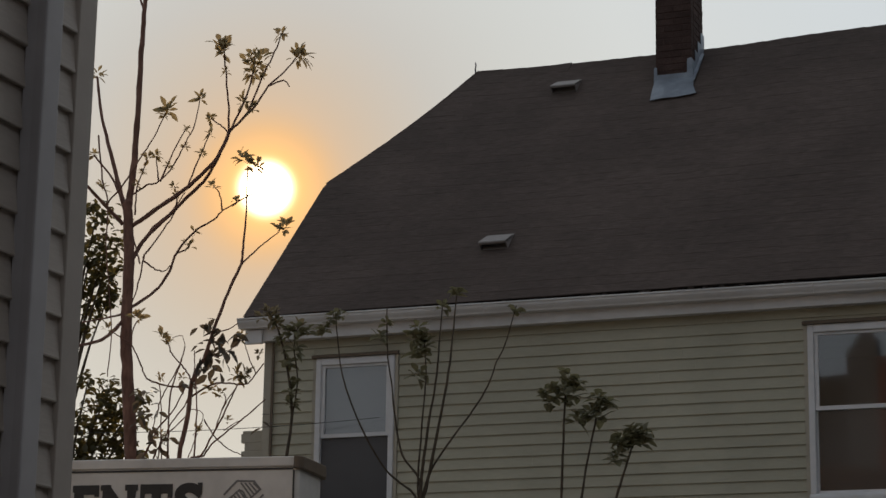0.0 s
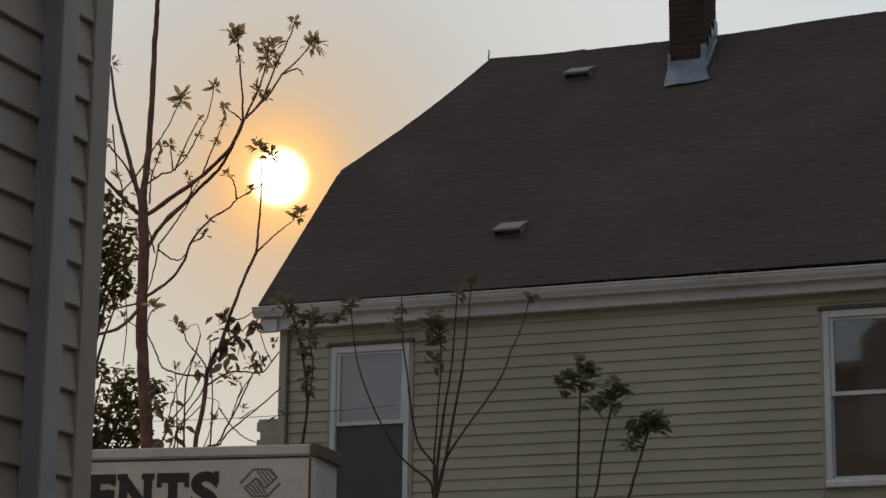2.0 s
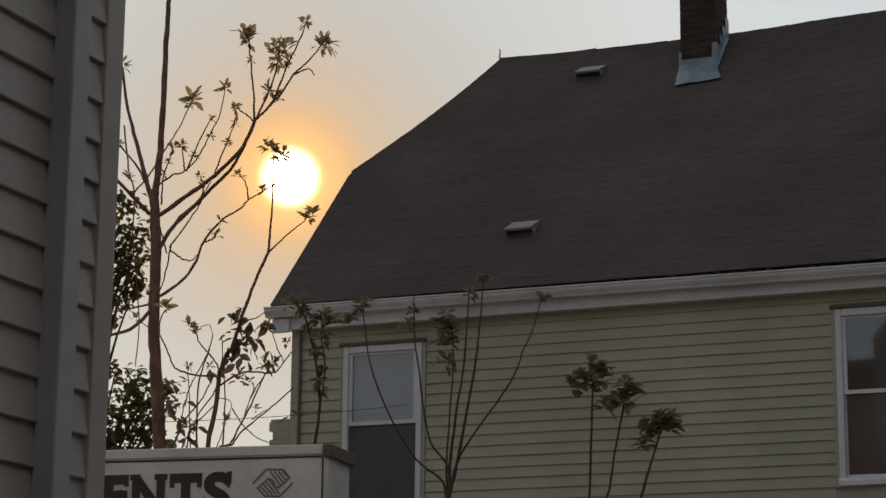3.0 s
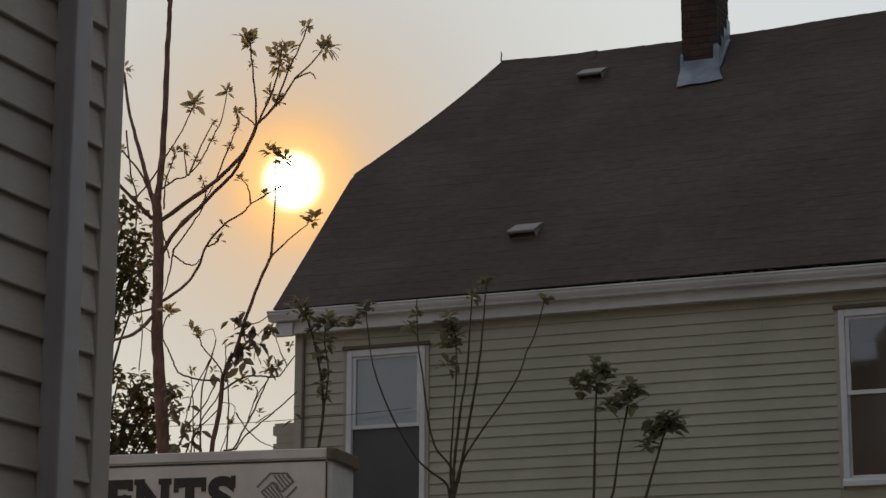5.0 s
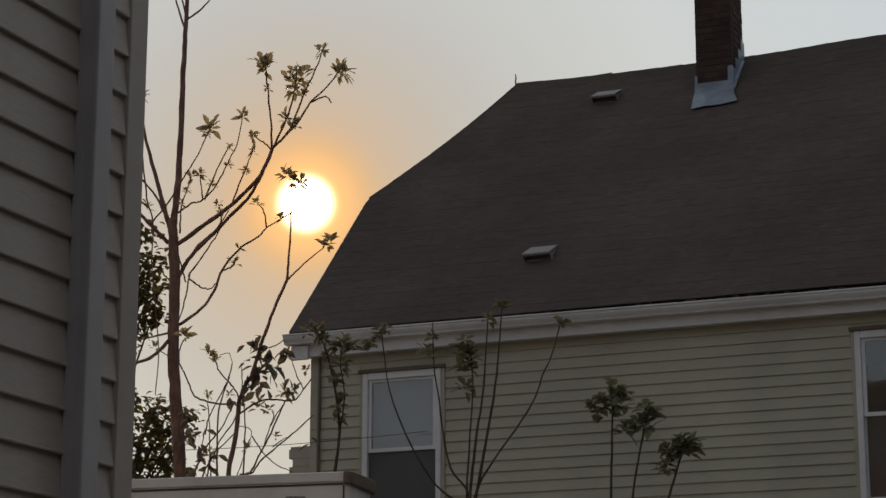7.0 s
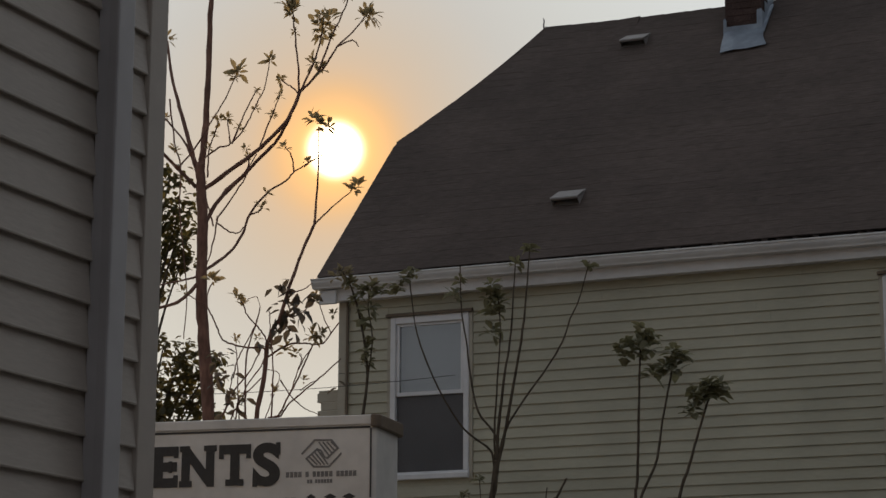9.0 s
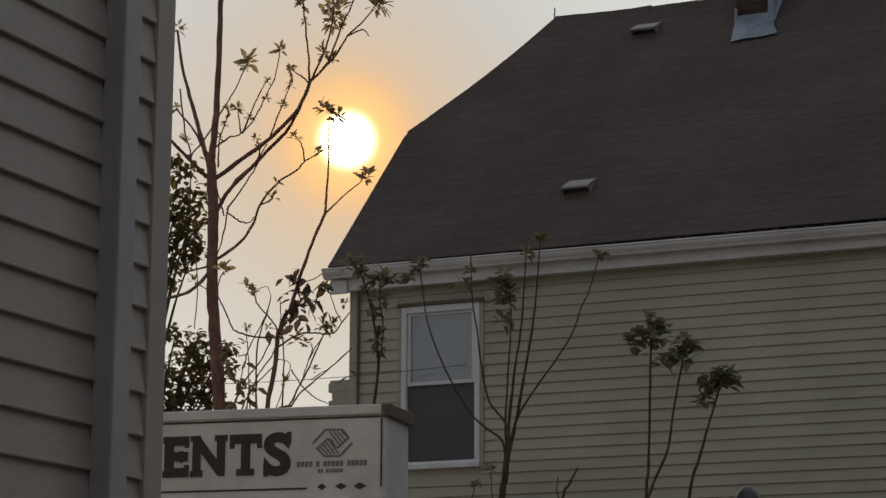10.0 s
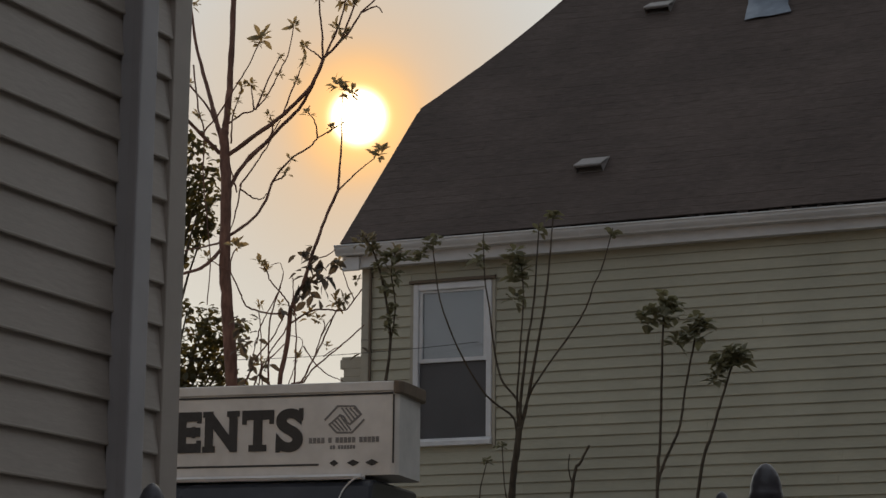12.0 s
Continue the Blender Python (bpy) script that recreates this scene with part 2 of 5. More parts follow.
def prism(profile, a, b, axis=0):
    """A closed outline, extruded along an axis from a to b. The outline gives the two other coordinates."""
    bm = bmesh.new()

    def at(p, t):
        q = list(p)
        q.insert(axis, t)
        return q
    r0 = [bm.verts.new(at(p, a)) for p in profile]
    r1 = [bm.verts.new(at(p, b)) for p in profile]
    n = len(profile)
    for i in range(n):
        bm.faces.new((r0[i], r0[(i + 1) % n], r1[(i + 1) % n], r1[i]))
    bm.faces.new(r0)
    bm.faces.new(r1[::-1])
    return bm


def smooth_line(pts, steps=4):
    """A smooth curve through the points."""
    pts = [Vector(p) for p in pts]
    out = []
    for i in range(len(pts) - 1):
        p0, p1, p2, p3 = pts[max(i - 1, 0)], pts[i], pts[i + 1], pts[min(i + 2, len(pts) - 1)]
        for k in range(steps):
            t = k / steps
            out.append(0.5 * ((2 * p1) + (p2 - p0) * t + (2 * p0 - 5 * p1 + 4 * p2 - p3) * t * t + (3 * p1 - p0 - 3 * p2 + p3) * t ** 3))
    out.append(pts[-1])
    return out


def tube(bm, line, r0, r1, sides=7, knots=0.0, seed=0):
    """A tapered round limb along a line, closed at both ends, with slight knots."""
    rnd = random.Random(seed)
    rings = []
    n = len(line)
    for i, p in enumerate(line):
        d = (line[min(i + 1, n - 1)] - line[max(i - 1, 0)]).normalized()
        u = d.orthogonal().normalized() if abs(d.y) > 0.95 else d.cross(Vector((0, 1, 0))).normalized()
        v = d.cross(u)
        r = (r0 + (r1 - r0) * i / (n - 1)) * (1 + knots * rnd.uniform(-1, 1))
        rings.append([bm.verts.new(p + (u * cos(a) + v * sin(a)) * r) for a in (2 * pi * k / sides for k in range(sides))])
    for a, b in zip(rings, rings[1:]):
        for k in range(sides):
            bm.faces.new((a[k], a[(k + 1) % sides], b[(k + 1) % sides], b[k]))
    bm.faces.new(rings[0][::-1])
    bm.faces.new(rings[-1])


def limb(name, parent, pts, r0, r1, mat, steps=5, sides=7, wobble=0.004):
    seed = int(abs(pts[0][0] * 131 + pts[-1][2] * 977 + pts[-1][0] * 313) * 10)
    rnd = random.Random(seed)
    line = smooth_line(pts, steps)
    for i in range(1, len(line) - 1):
        line[i] += Vector((rnd.uniform(-1, 1), rnd.uniform(-1, 1), rnd.uniform(-1, 1))) * wobble * (0.4 + r0 * 12)
    bm = bmesh.new()
    tube(bm, line, r0, r1, sides, 0.08, seed)
    return part(name, bm, mat, parent, smooth=True)


def lathe(profile, sides=16):
    bm = bmesh.new()
    rings = [[bm.verts.new((r * cos(2 * pi * k / sides), r * sin(2 * pi * k / sides), z)) for k in range(sides)] for r, z in profile]
    for a, b in zip(rings, rings[1:]):
        for k in range(sides):
            bm.faces.new((a[k], a[(k + 1) % sides], b[(k + 1) % sides], b[k]))
    bm.faces.new(rings[0][::-1])
    bm.faces.new(rings[-1])
    return bm


# ---------------------------------------------------------------- ground and the wall behind the camera
bm = bmesh.new()
bmesh.ops.create_circle(bm, cap_ends=True, segments=48, radius=900)
tagged(part("ground", bm, M_GROUND, None), "plain ground below the view, toned pale to bounce light", "ground", kind="structure")
tagged(part("wall_south", boxes(((-30, -13.4, 0), (-14.0, -13, 8.6)), ((-14.0, -13.4, 0), (-10.1, -13, 10.95)), ((-4.998, -13.4, 0), (30, -13, 10.95))), M_WALL_BACK, None), "plain weathered wall across the yard", "wall", kind="structure")
tagged(part("wall_south_pale", prism([(-10.098, 0), (-9.36, 0), (-9.36, 11.75), (-9.62, 12.05), (-10.098, 11.45)], -13.5, -13.0, 1), M_WALL_PALE, None), "pale clapboard gable wall across the yard", "wall", kind="structure")
tagged(part("wall_south_brick", boxes(((-9.358, -13.4, 0), (-5.0, -13, 11.35))), M_WALL_RED, None), "plain red-brown wall across the yard", "wall", kind="structure")
# added wall, never in view: blocks sky light from the grey house siding
tagged(part("shade_wall_east", boxes(((5.0, -12.9, 0), (5.4, 15.5, 8.5))), M_WALL_BACK, None), "added plain wall out of view that shades the grey house", "wall", kind="structure")

# ---------------------------------------------------------------- siding
COURSE = 0.1016


def board_mesh(name, lip, mat):
    """One clapboard of unit length along x, its face towards -y: thin at the top, proud at the rounded butt."""
    h = COURSE
    prof = [(0.004, h + 0.012), (-0.001, h + 0.012), (-0.001, h), (-lip * 0.93, 0.008), (-lip, 0.004), (-lip * 0.92, 0.0), (-0.002, 0.0), (0.004, 0.002)]
    bm = prism(prof, 0.0, 1.0, 0)
    bmesh.ops.recalc_face_normals(bm, faces=bm.faces[:])
    me = bpy.data.meshes.new(name)
    bm.to_mesh(me)
    bm.free()
    me.materials.append(mat)
    return me


def downspout(parent, at):
    """Rectangular downspout with rounded corners."""
    w, d = 0.073, 0.054
    prof = [(d - 0.005, -w / 2), (d - 0.0012, -w / 2 + 0.0015), (d, -w / 2 + 0.006), (d, w / 2 - 0.006), (d - 0.0012, w / 2 - 0.0015), (d - 0.005, w / 2)]
    prof += [(d * 0.5, w / 2 - 0.002), (0.0, w / 2), (0.0, -w / 2), (d * 0.5, -w / 2 + 0.002)]
    bm = prism(prof, 0.25, 5.24, 2)
    for v in bm.verts:
        v.co.x += at[0]
        v.co.y += at[1]
    return part("downspout", bm, M_SPOUT, parent, "pale grey painted aluminium downspout")


# ---------------------------------------------------------------- near house
NX, NY0, NY1 = -2.7475, -7.0, 4.496
near = thing("grey_house", (NX, NY1, 0), 0, "grey-beige vinyl-sided house with a pale downspout at its corner", "house")


def build_near():
    L = NY1 - NY0
    wall = part("wall", boxes(((-8.0, -L, 0), (-0.004, -0.006, 5.2))), M_SIDING_GREY, near)
    post = [(-0.004, -0.0), (-0.11, 0.0), (-0.11, 0.016), (0.016, 0.016), (0.016, -0.063), (0.004, -0.066), (-0.004, -0.066)]
    part("corner_post", prism(post, 0.1, 5.2, 2), M_TRIM_GREY, near, "plain grey-beige vinyl corner post", bevel=0.002)
    ds = downspout(near, (0.007, 4.2515 - NY1))
    for z in (0.9, 4.6):
        part("strap", boxes(((-0.002, 4.254 - NY1 - 0.062, z), (0.078, 4.254 - NY1 + 0.062, z + 0.025))), M_SPOUT, ds)
    # roof over the eaves, far above the view
    part("roof", prism([(-8.4, 5.22), (0.32, 5.22), (0.32, 5.34), (-4.0, 6.35), (-8.4, 5.34)], -L - 0.3, 0.25, 1), M_SHINGLE, near)
    me = board_mesh("board", 0.0135, M_SIDING_GREY)
    z = 2.973 - 26 * COURSE
    while z < 5.08:
        ob = link("board", me, None, wall)
        ob.matrix_basis = pose(0, -L, z, 0, 0, 90) @ Matrix.Diagonal((L - 0.066, 1, 1, 1))
        z += COURSE


# ---------------------------------------------------------------- far house
D = 18.765
HX0, HX1 = -9.331, 1.4
EAVE_Y, EAVE_Z = 18.57, 5.923
RIDGE_Y = 22.003
RIDGE_Z = EAVE_Z + RIDGE_Y - EAVE_Y
BACK_Y = 2 * RIDGE_Y - EAVE_Y
RAKE_X, BREAK_Y, PEAK_X = -9.496, 20.356, -8.435
far = thing("yellow_house", (HX0, D, 0), 0, "pale yellow clapboard house with a clipped-gable shingle roof", "house")
FO = Vector((HX0, D, 0))


def in_far(bm):
    for v in bm.verts:
        v.co -= FO
    return bm


def sag(x):
    """The old ridge dips a little between its end and the chimney."""
    return -0.055 * sin(pi * min(max((x + 8.4) / 3.6, 0), 1)) - 0.01 * sin(2.1 * x)


def hip_x(y):
    """The left edge of the front slope: the rake below, the clipped hip above."""
    if y <= BREAK_Y:
        return RAKE_X
    f = min((y - BREAK_Y) / (RIDGE_Y - BREAK_Y), 1)
    return RAKE_X + (PEAK_X - RAKE_X) * f + 0.075 * sin(pi * f)


def on_roof(x, s, h=0.0):
    """A point of the front slope: s metres up the slope from the eave, h metres off its face."""
    q = s / sqrt(2)
    f = min(max(q / (RIDGE_Y - EAVE_Y), 0), 1)
    return Vector((x, EAVE_Y + q - h / sqrt(2), EAVE_Z + q + h / sqrt(2) + sag(x) * f))


WINDOWS = [(-8.79, 3.94, 5.535), (-4.066, 3.985, 5.573)]           # left edge, foot of the sill, top of the head cap
WIN_W = 0.81


def window(x0, z0, z1, blind):
    x1 = x0 + WIN_W
    w = part("window", in_far(boxes(((x0, D - 0.034, z0 + 0.07), (x0 + 0.055, D + 0.05, z1 - 0.035)),
                                    ((x1 - 0.055, D - 0.034, z0 + 0.07), (x1, D + 0.05, z1 - 0.035)),
                                    ((x0 + 0.055, D - 0.034, z1 - 0.105), (x1 - 0.055, D + 0.05, z1 - 0.035)))), M_WINDOW, far,
             "white vinyl double-hung window with a pale blind" if blind else "white vinyl double-hung window reflecting the sky", bevel=0.006)
    part("head_cap", in_far(prism([(D - 0.055, z1 - 0.034), (D - 0.058, z1 - 0.012), (D - 0.02, z1 + 0.004), (D + 0.0, z1 + 0.004), (D + 0.0, z1 - 0.034)], x0 - 0.04, x1 + 0.04, 0)), M_BROWN_TRIM, w)
    part("sill", in_far(prism([(D - 0.06, z0), (D - 0.062, z0 + 0.045), (D - 0.03, z0 + 0.072), (D + 0.05, z0 + 0.076), (D + 0.05, z0)], x0 - 0.005, x1 + 0.005, 0)), M_WINDOW, w, bevel=0.003)
    # a channel round the casing where the boards end
    for xa in (x0 - 0.035, x1 + 0.002):
        part("channel", in_far(boxes(((xa, D - 0.022, z0 - 0.01), (xa + 0.033, D, z1 - 0.036)))), M_TRIM_YELLOW, w)
    mid = z0 + 0.797
    a, b = x0 + 0.057, x1 - 0.057
    part("upper_sash", in_far(boxes(((a, D - 0.012, mid), (b, D + 0.02, mid + 0.036)), ((a, D - 0.012, z1 - 0.128), (b, D + 0.02, z1 - 0.107)),
                                    ((a, D - 0.012, mid + 0.036), (a + 0.032, D + 0.02, z1 - 0.128)), ((b - 0.032, D - 0.012, mid + 0.036), (b, D + 0.02, z1 - 0.128)))), M_WINDOW, w)
    part("lower_sash", in_far(boxes(((a, D + 0.022, z0 + 0.078), (b, D + 0.05, z0 + 0.10)), ((a, D + 0.022, z0 + 0.10), (a + 0.012, D + 0.05, mid + 0.02)),
                                    ((b - 0.012, D + 0.022, z0 + 0.10), (b, D + 0.05, mid + 0.02)))), M_WINDOW, w)
    for nm, lo, hi, y in (("pane", mid + 0.037, z1 - 0.129, D + 0.002), ("pane", z0 + 0.101, mid + 0.019, D + 0.03)):
        p = part(nm, in_far(boxes(((a + 0.013, y, lo), (b - 0.013, y + 0.006, hi)))), M_GLASS, w)
        p.visible_shadow = False
    if blind:
        part("blind", in_far(boxes(((a + 0.015, D + 0.07, mid + 0.01), (b - 0.015, D + 0.073, z1 - 0.1)))), M_BLIND, w)
    ys = D + 0.010 if blind else D + 0.052
    part("insect_screen", in_far(boxes(((a + 0.002, ys, z0 + 0.08), (b - 0.002, ys + 0.002, mid - 0.002)))), M_SCREEN, w)
    # the dim room behind
    xa, xb = max(x0 - 0.7, HX0 + 0.16), x1 + 0.7
    part("room", in_far(boxes(((xa + 0.1, D + 2.4, z0 - 0.8), (xb - 0.1, D + 2.5, z1 + 0.12)), ((xa, D + 0.16, z0 - 0.9), (xb, D + 2.5, z0 - 0.8)),
                              ((xa, D + 0.16, z1 + 0.12), (xb, D + 2.5, z1 + 0.16)), ((xa, D + 0.16, z0 - 0.8), (xa + 0.1, D + 2.5, z1 + 0.12)),
                              ((xb - 0.1, D + 0.16, z0 - 0.8), (xb, D + 2.5, z1 + 0.12)))), M_ROOM, w)


def build_far():
    # wall in front, with its two openings; plain walls at the sides and back; the gable
    zt = 5.80
    (l0, lb, lt), (r0, rb, rt) = WINDOWS
    l1, r1 = l0 + WIN_W, r0 + WIN_W
    spans = [((HX0, D, 0), (l0, D + 0.15, zt)), ((l1, D, 0), (r0, D + 0.15, zt)), ((r1, D, 0), (HX1, D + 0.15, zt)),
             ((l0, D, 0), (l1, D + 0.15, lb + 0.02)), ((l0, D, lt - 0.04), (l1, D + 0.15, zt)), ((r0, D, 0), (r1, D + 0.15, rb + 0.02)), ((r0, D, rt - 0.04), (r1, D + 0.15, zt)),
             ((HX0, D + 0.15, 0), (HX0 + 0.15, BACK_Y - 0.3, zt)), ((HX1 - 0.15, D + 0.15, 0), (HX1, BACK_Y - 0.3, zt)), ((HX0 + 0.15, BACK_Y - 0.45, 0), (HX1 - 0.15, BACK_Y - 0.3, zt))]
    bm = boxes(*spans)
    wall = part("wall", in_far(bm), M_SIDING_YELLOW, far)
    gable = [(D + 0.02, zt), (BREAK_Y, zt + BREAK_Y - D - 0.16), (2 * RIDGE_Y - BREAK_Y, zt + BREAK_Y - D - 0.16), (BACK_Y - 0.32, zt)]
    part("gable", in_far(prism(gable, HX0 + 0.002, HX0 + 0.15, 0)), M_SIDING_YELLOW, far)
    part("gable", in_far(prism(gable, HX1 - 0.15, HX1 - 0.002, 0)), M_SIDING_YELLOW, far)
    # roof deck: front, back and the two clipped ends, closed below
    bm = bmesh.new()
    px = HX1 + 0.07 - (PEAK_X - RAKE_X)
    xs = [PEAK_X + (px - PEAK_X) * k / 12 for k in range(13)]
    ridge = [bm.verts.new((x, RIDGE_Y, RIDGE_Z + sag(x) - 0.045)) for x in xs]
    bz = EAVE_Z + BREAK_Y - EAVE_Y - 0.03
    by2 = 2 * RIDGE_Y - BREAK_Y
    fl, fr = bm.verts.new((RAKE_X, EAVE_Y, EAVE_Z - 0.01)), bm.verts.new((HX1 + 0.07, EAVE_Y, EAVE_Z - 0.01))
    bl, br = bm.verts.new((RAKE_X, BACK_Y, EAVE_Z - 0.01)), bm.verts.new((HX1 + 0.07, BACK_Y, EAVE_Z - 0.01))
    f1, f2 = bm.verts.new((RAKE_X, BREAK_Y, bz)), bm.verts.new((HX1 + 0.07, BREAK_Y, bz))
    b1, b2 = bm.verts.new((RAKE_X, by2, bz)), bm.verts.new((HX1 + 0.07, by2, bz))
    hip = []
    for back in (False, True):
        row = []
        for k in range(1, 6):
            y = BREAK_Y + (RIDGE_Y - BREAK_Y) * k / 6
            row.append(bm.verts.new((hip_x(y), 2 * RIDGE_Y - y if back else y, EAVE_Z + y - EAVE_Y - 0.03 + sag(PEAK_X) * k / 6)))
        hip.append(row)
    bm.faces.new([fl, fr, f2] + ridge[::-1] + hip[0][::-1] + [f1])
    bm.faces.new([br, bl, b1] + hip[1] + ridge + [b2])
    for k in range(4):
        bm.faces.new([hip[0][k], hip[0][k + 1], hip[1][k + 1], hip[1][k]])
    bm.faces.new([f1, hip[0][0], hip[1][0], b1])
    bm.faces.new([hip[0][4], ridge[0], hip[1][4]])
    bm.faces.new([f2, b2, ridge[-1]])
    bm.faces.new([fl, f1, b1, bl])
    bm.faces.new([fr, br, b2, f2])
    bm.faces.new([fl, bl, br, fr])
    roof = part("roof", in_far(bm), M_DECK, far, "dark brown asphalt shingle roof")
    # rake boards along the lower gable edge
    bm = bmesh.new()
    (ya, za), (yb, zb) = (EAVE_Y + 0.02, EAVE_Z - 0.03), (BREAK_Y, bz - 0.03)
    vs = [bm.verts.new((x, y, z)) for x in (RAKE_X + 0.005, HX0) for y, z in ((ya, za), (yb, zb), (yb, zb - 0.16), (ya + 0.1, za - 0.16))]
    for f in ((0, 1, 2, 3), (7, 6, 5, 4), (0, 4, 5, 1), (1, 5, 6, 2), (2, 6, 7, 3), (3, 7, 4, 0)):
        bm.faces.new([vs[i] for i in f])
    part("rake_board", in_far(bm), M_WHITE, far)
    # gutter with a slight fall, soffit, deep fascia, boxed return at the end
    gut = [(18.636, 5.888), (18.522, 5.888), (18.508, 5.884), (18.507, 5.872), (18.517, 5.866), (18.519, 5.846), (18.530, 5.826), (18.546, 5.806), (18.552, 5.790), (18.636, 5.786)]
    for a, b in ((RAKE_X - 0.045, -7.02), (-7.018, -3.96), (-3.958, -0.9), (-0.898, HX1 + 0.09)):
        bm = prism(gut, a, b, 0)
        for v in bm.verts:
            v.co.z -= 0.0045 * (v.co.x + 7.0)
        part("gutter", in_far(bm), M_WHITE, far, "white aluminium gutter")
    part("soffit", in_far(boxes(((HX0 - 0.06, 18.662, 5.690), (HX1 + 0.05, D - 0.001, 5.704)))), M_WHITE, far)
    part("fascia", in_far(boxes(((HX0 - 0.06, 18.637, 5.683), (HX1 + 0.05, 18.661, 5.90)))), M_WHITE, far, bevel=0.003)
    part("eave_return", in_far(boxes(((RAKE_X + 0.004, 18.60, 5.655), (HX0 + 0.02, 18.636, 5.79)), ((RAKE_X + 0.004, 18.638, 5.71), (HX0 - 0.062, D + 0.1, 5.80)), ((RAKE_X - 0.018, 18.54, 5.82), (RAKE_X + 0.003, D + 0.25, 5.88)))), M_WHITE, far, bevel=0.006)
    rnd = random.Random(77)
    bm = bmesh.new()
    for k in range(70):
        x = rnd.gauss(-5.1, 0.45) if k < 50 else rnd.uniform(-9.0, -3.4)
        r = rnd.uniform(0.008, 0.022)
        q = Vector((x, rnd.uniform(18.53, 18.60), 5.887 + r * 0.5 - 0.0045 * (x + 7.0)))
        a = rnd.uniform(0, pi)
        vs = [bm.verts.new(q + Vector((cos(a + t) * r * 1.6, sin(a + t) * r, h))) for h in (-0.01, r * 0.6) for t in (0, 2.1, 4.2)]
        for f in ((0, 2, 1), (3, 4, 5), (0, 1, 4, 3), (1, 2, 5, 4), (2, 0, 3, 5)):
            bm.faces.new([vs[i] for i in f])
    tagged(part("leaf_litter", in_far(bm), M_DECK, far, "dark leaf litter lying in the gutter"), kind="stuff")
    # corner post
    part("corner_post", in_far(boxes(((HX0 - 0.014, D - 0.026, 0.3), (HX0 + 0.067, D + 0.10, 5.688)))), M_TRIM_YELLOW, far, bevel=0.004)
    # low side bay with a moulded cornice, past the corner
    for xa, za, zb in ((0.21, 0.0, 4.58), (0.262, 4.58, 4.655), (0.228, 4.655, 4.735), (0.267, 4.735, 4.825), (0.25, 4.825, 4.85)):
        part("side_bay" if za == 0 else "cornice", in_far(boxes(((HX0 - xa, D + 0.04, za), (HX0 - 0.016, D + 2.3, zb)))), M_TRIM_YELLOW, far, bevel=0.004)
    # a thin conduit beside the corner post
    part("conduit", in_far(boxes(((HX0 + 0.076, D - 0.04, 0.5), (HX0 + 0.094, D - 0.021, 5.687)))), M_BROWN_TRIM, far)
    for k, (x0, z0, z1) in enumerate(WINDOWS):
        window(x0, z0, z1, k == 0)
    chimney(roof)
    for x, s in ((-7.38, 4.17), (-7.307, 0.92)):
        roof_vent(x, s)
    # bare metal spike at the end of the ridge
    bm = bmesh.new()
    tube(bm, [Vector(p) for p in ((PEAK_X - 0.02, RIDGE_Y, RIDGE_Z - 0.06), (PEAK_X - 0.03, RIDGE_Y, RIDGE_Z + 0.02), (PEAK_X - 0.022, RIDGE_Y, RIDGE_Z + 0.065), (PEAK_X - 0.03, RIDGE_Y, RIDGE_Z + 0.10))], 0.011, 0.006, 6)
    part("ridge_spike", in_far(bm), M_IRON, far)
    # caps along the clipped hip
    def hip_point(f):
        y = BREAK_Y + (RIDGE_Y - BREAK_Y) * f
        return Vector((hip_x(y) + 0.006, y, EAVE_Z + y - EAVE_Y + sag(PEAK_X) * f - 0.004))
    for k in range(10):
        bm = bmesh.new()
        tube(bm, [hip_point(k / 10), hip_point((k + 0.5) / 10), hip_point(min(1.0, (k + 1.08) / 10)) + Vector((0, 0, 0.002))], 0.015, 0.013, 6)
        part("hip_cap", in_far(bm), M_SHINGLE, roof)
    # ridge caps
    rnd = random.Random(4)
    x = PEAK_X
    while x < -2.6:
        w = 0.30
        bm = bmesh.new()
        lift = 0.004 + 0.003 * rnd.random() + (0.010 if abs(x + 7.52) < 0.14 else 0)
        pr = [(-0.13, -0.135), (0, 0.0), (0.13, -0.135), (0.13, -0.125), (0.0, 0.012), (-0.13, -0.125)]
        for e, hgt in ((x, 0.0), (x + w, lift)):
            for y, z in pr:
                bm.verts.new((e, RIDGE_Y + y, RIDGE_Z + sag(e) + z - 0.006 + hgt))
        bm.verts.ensure_lookup_table()
        v = bm.verts
        for k in range(6):
            bm.faces.new((v[k], v[(k + 1) % 6], v[6 + (k + 1) % 6], v[6 + k]))
        bm.faces.new(v[:6])
        bm.faces.new(v[6:12])
        part("ridge_cap", in_far(bm), M_SHINGLE, roof)
        x += 0.27
    return wall, roof


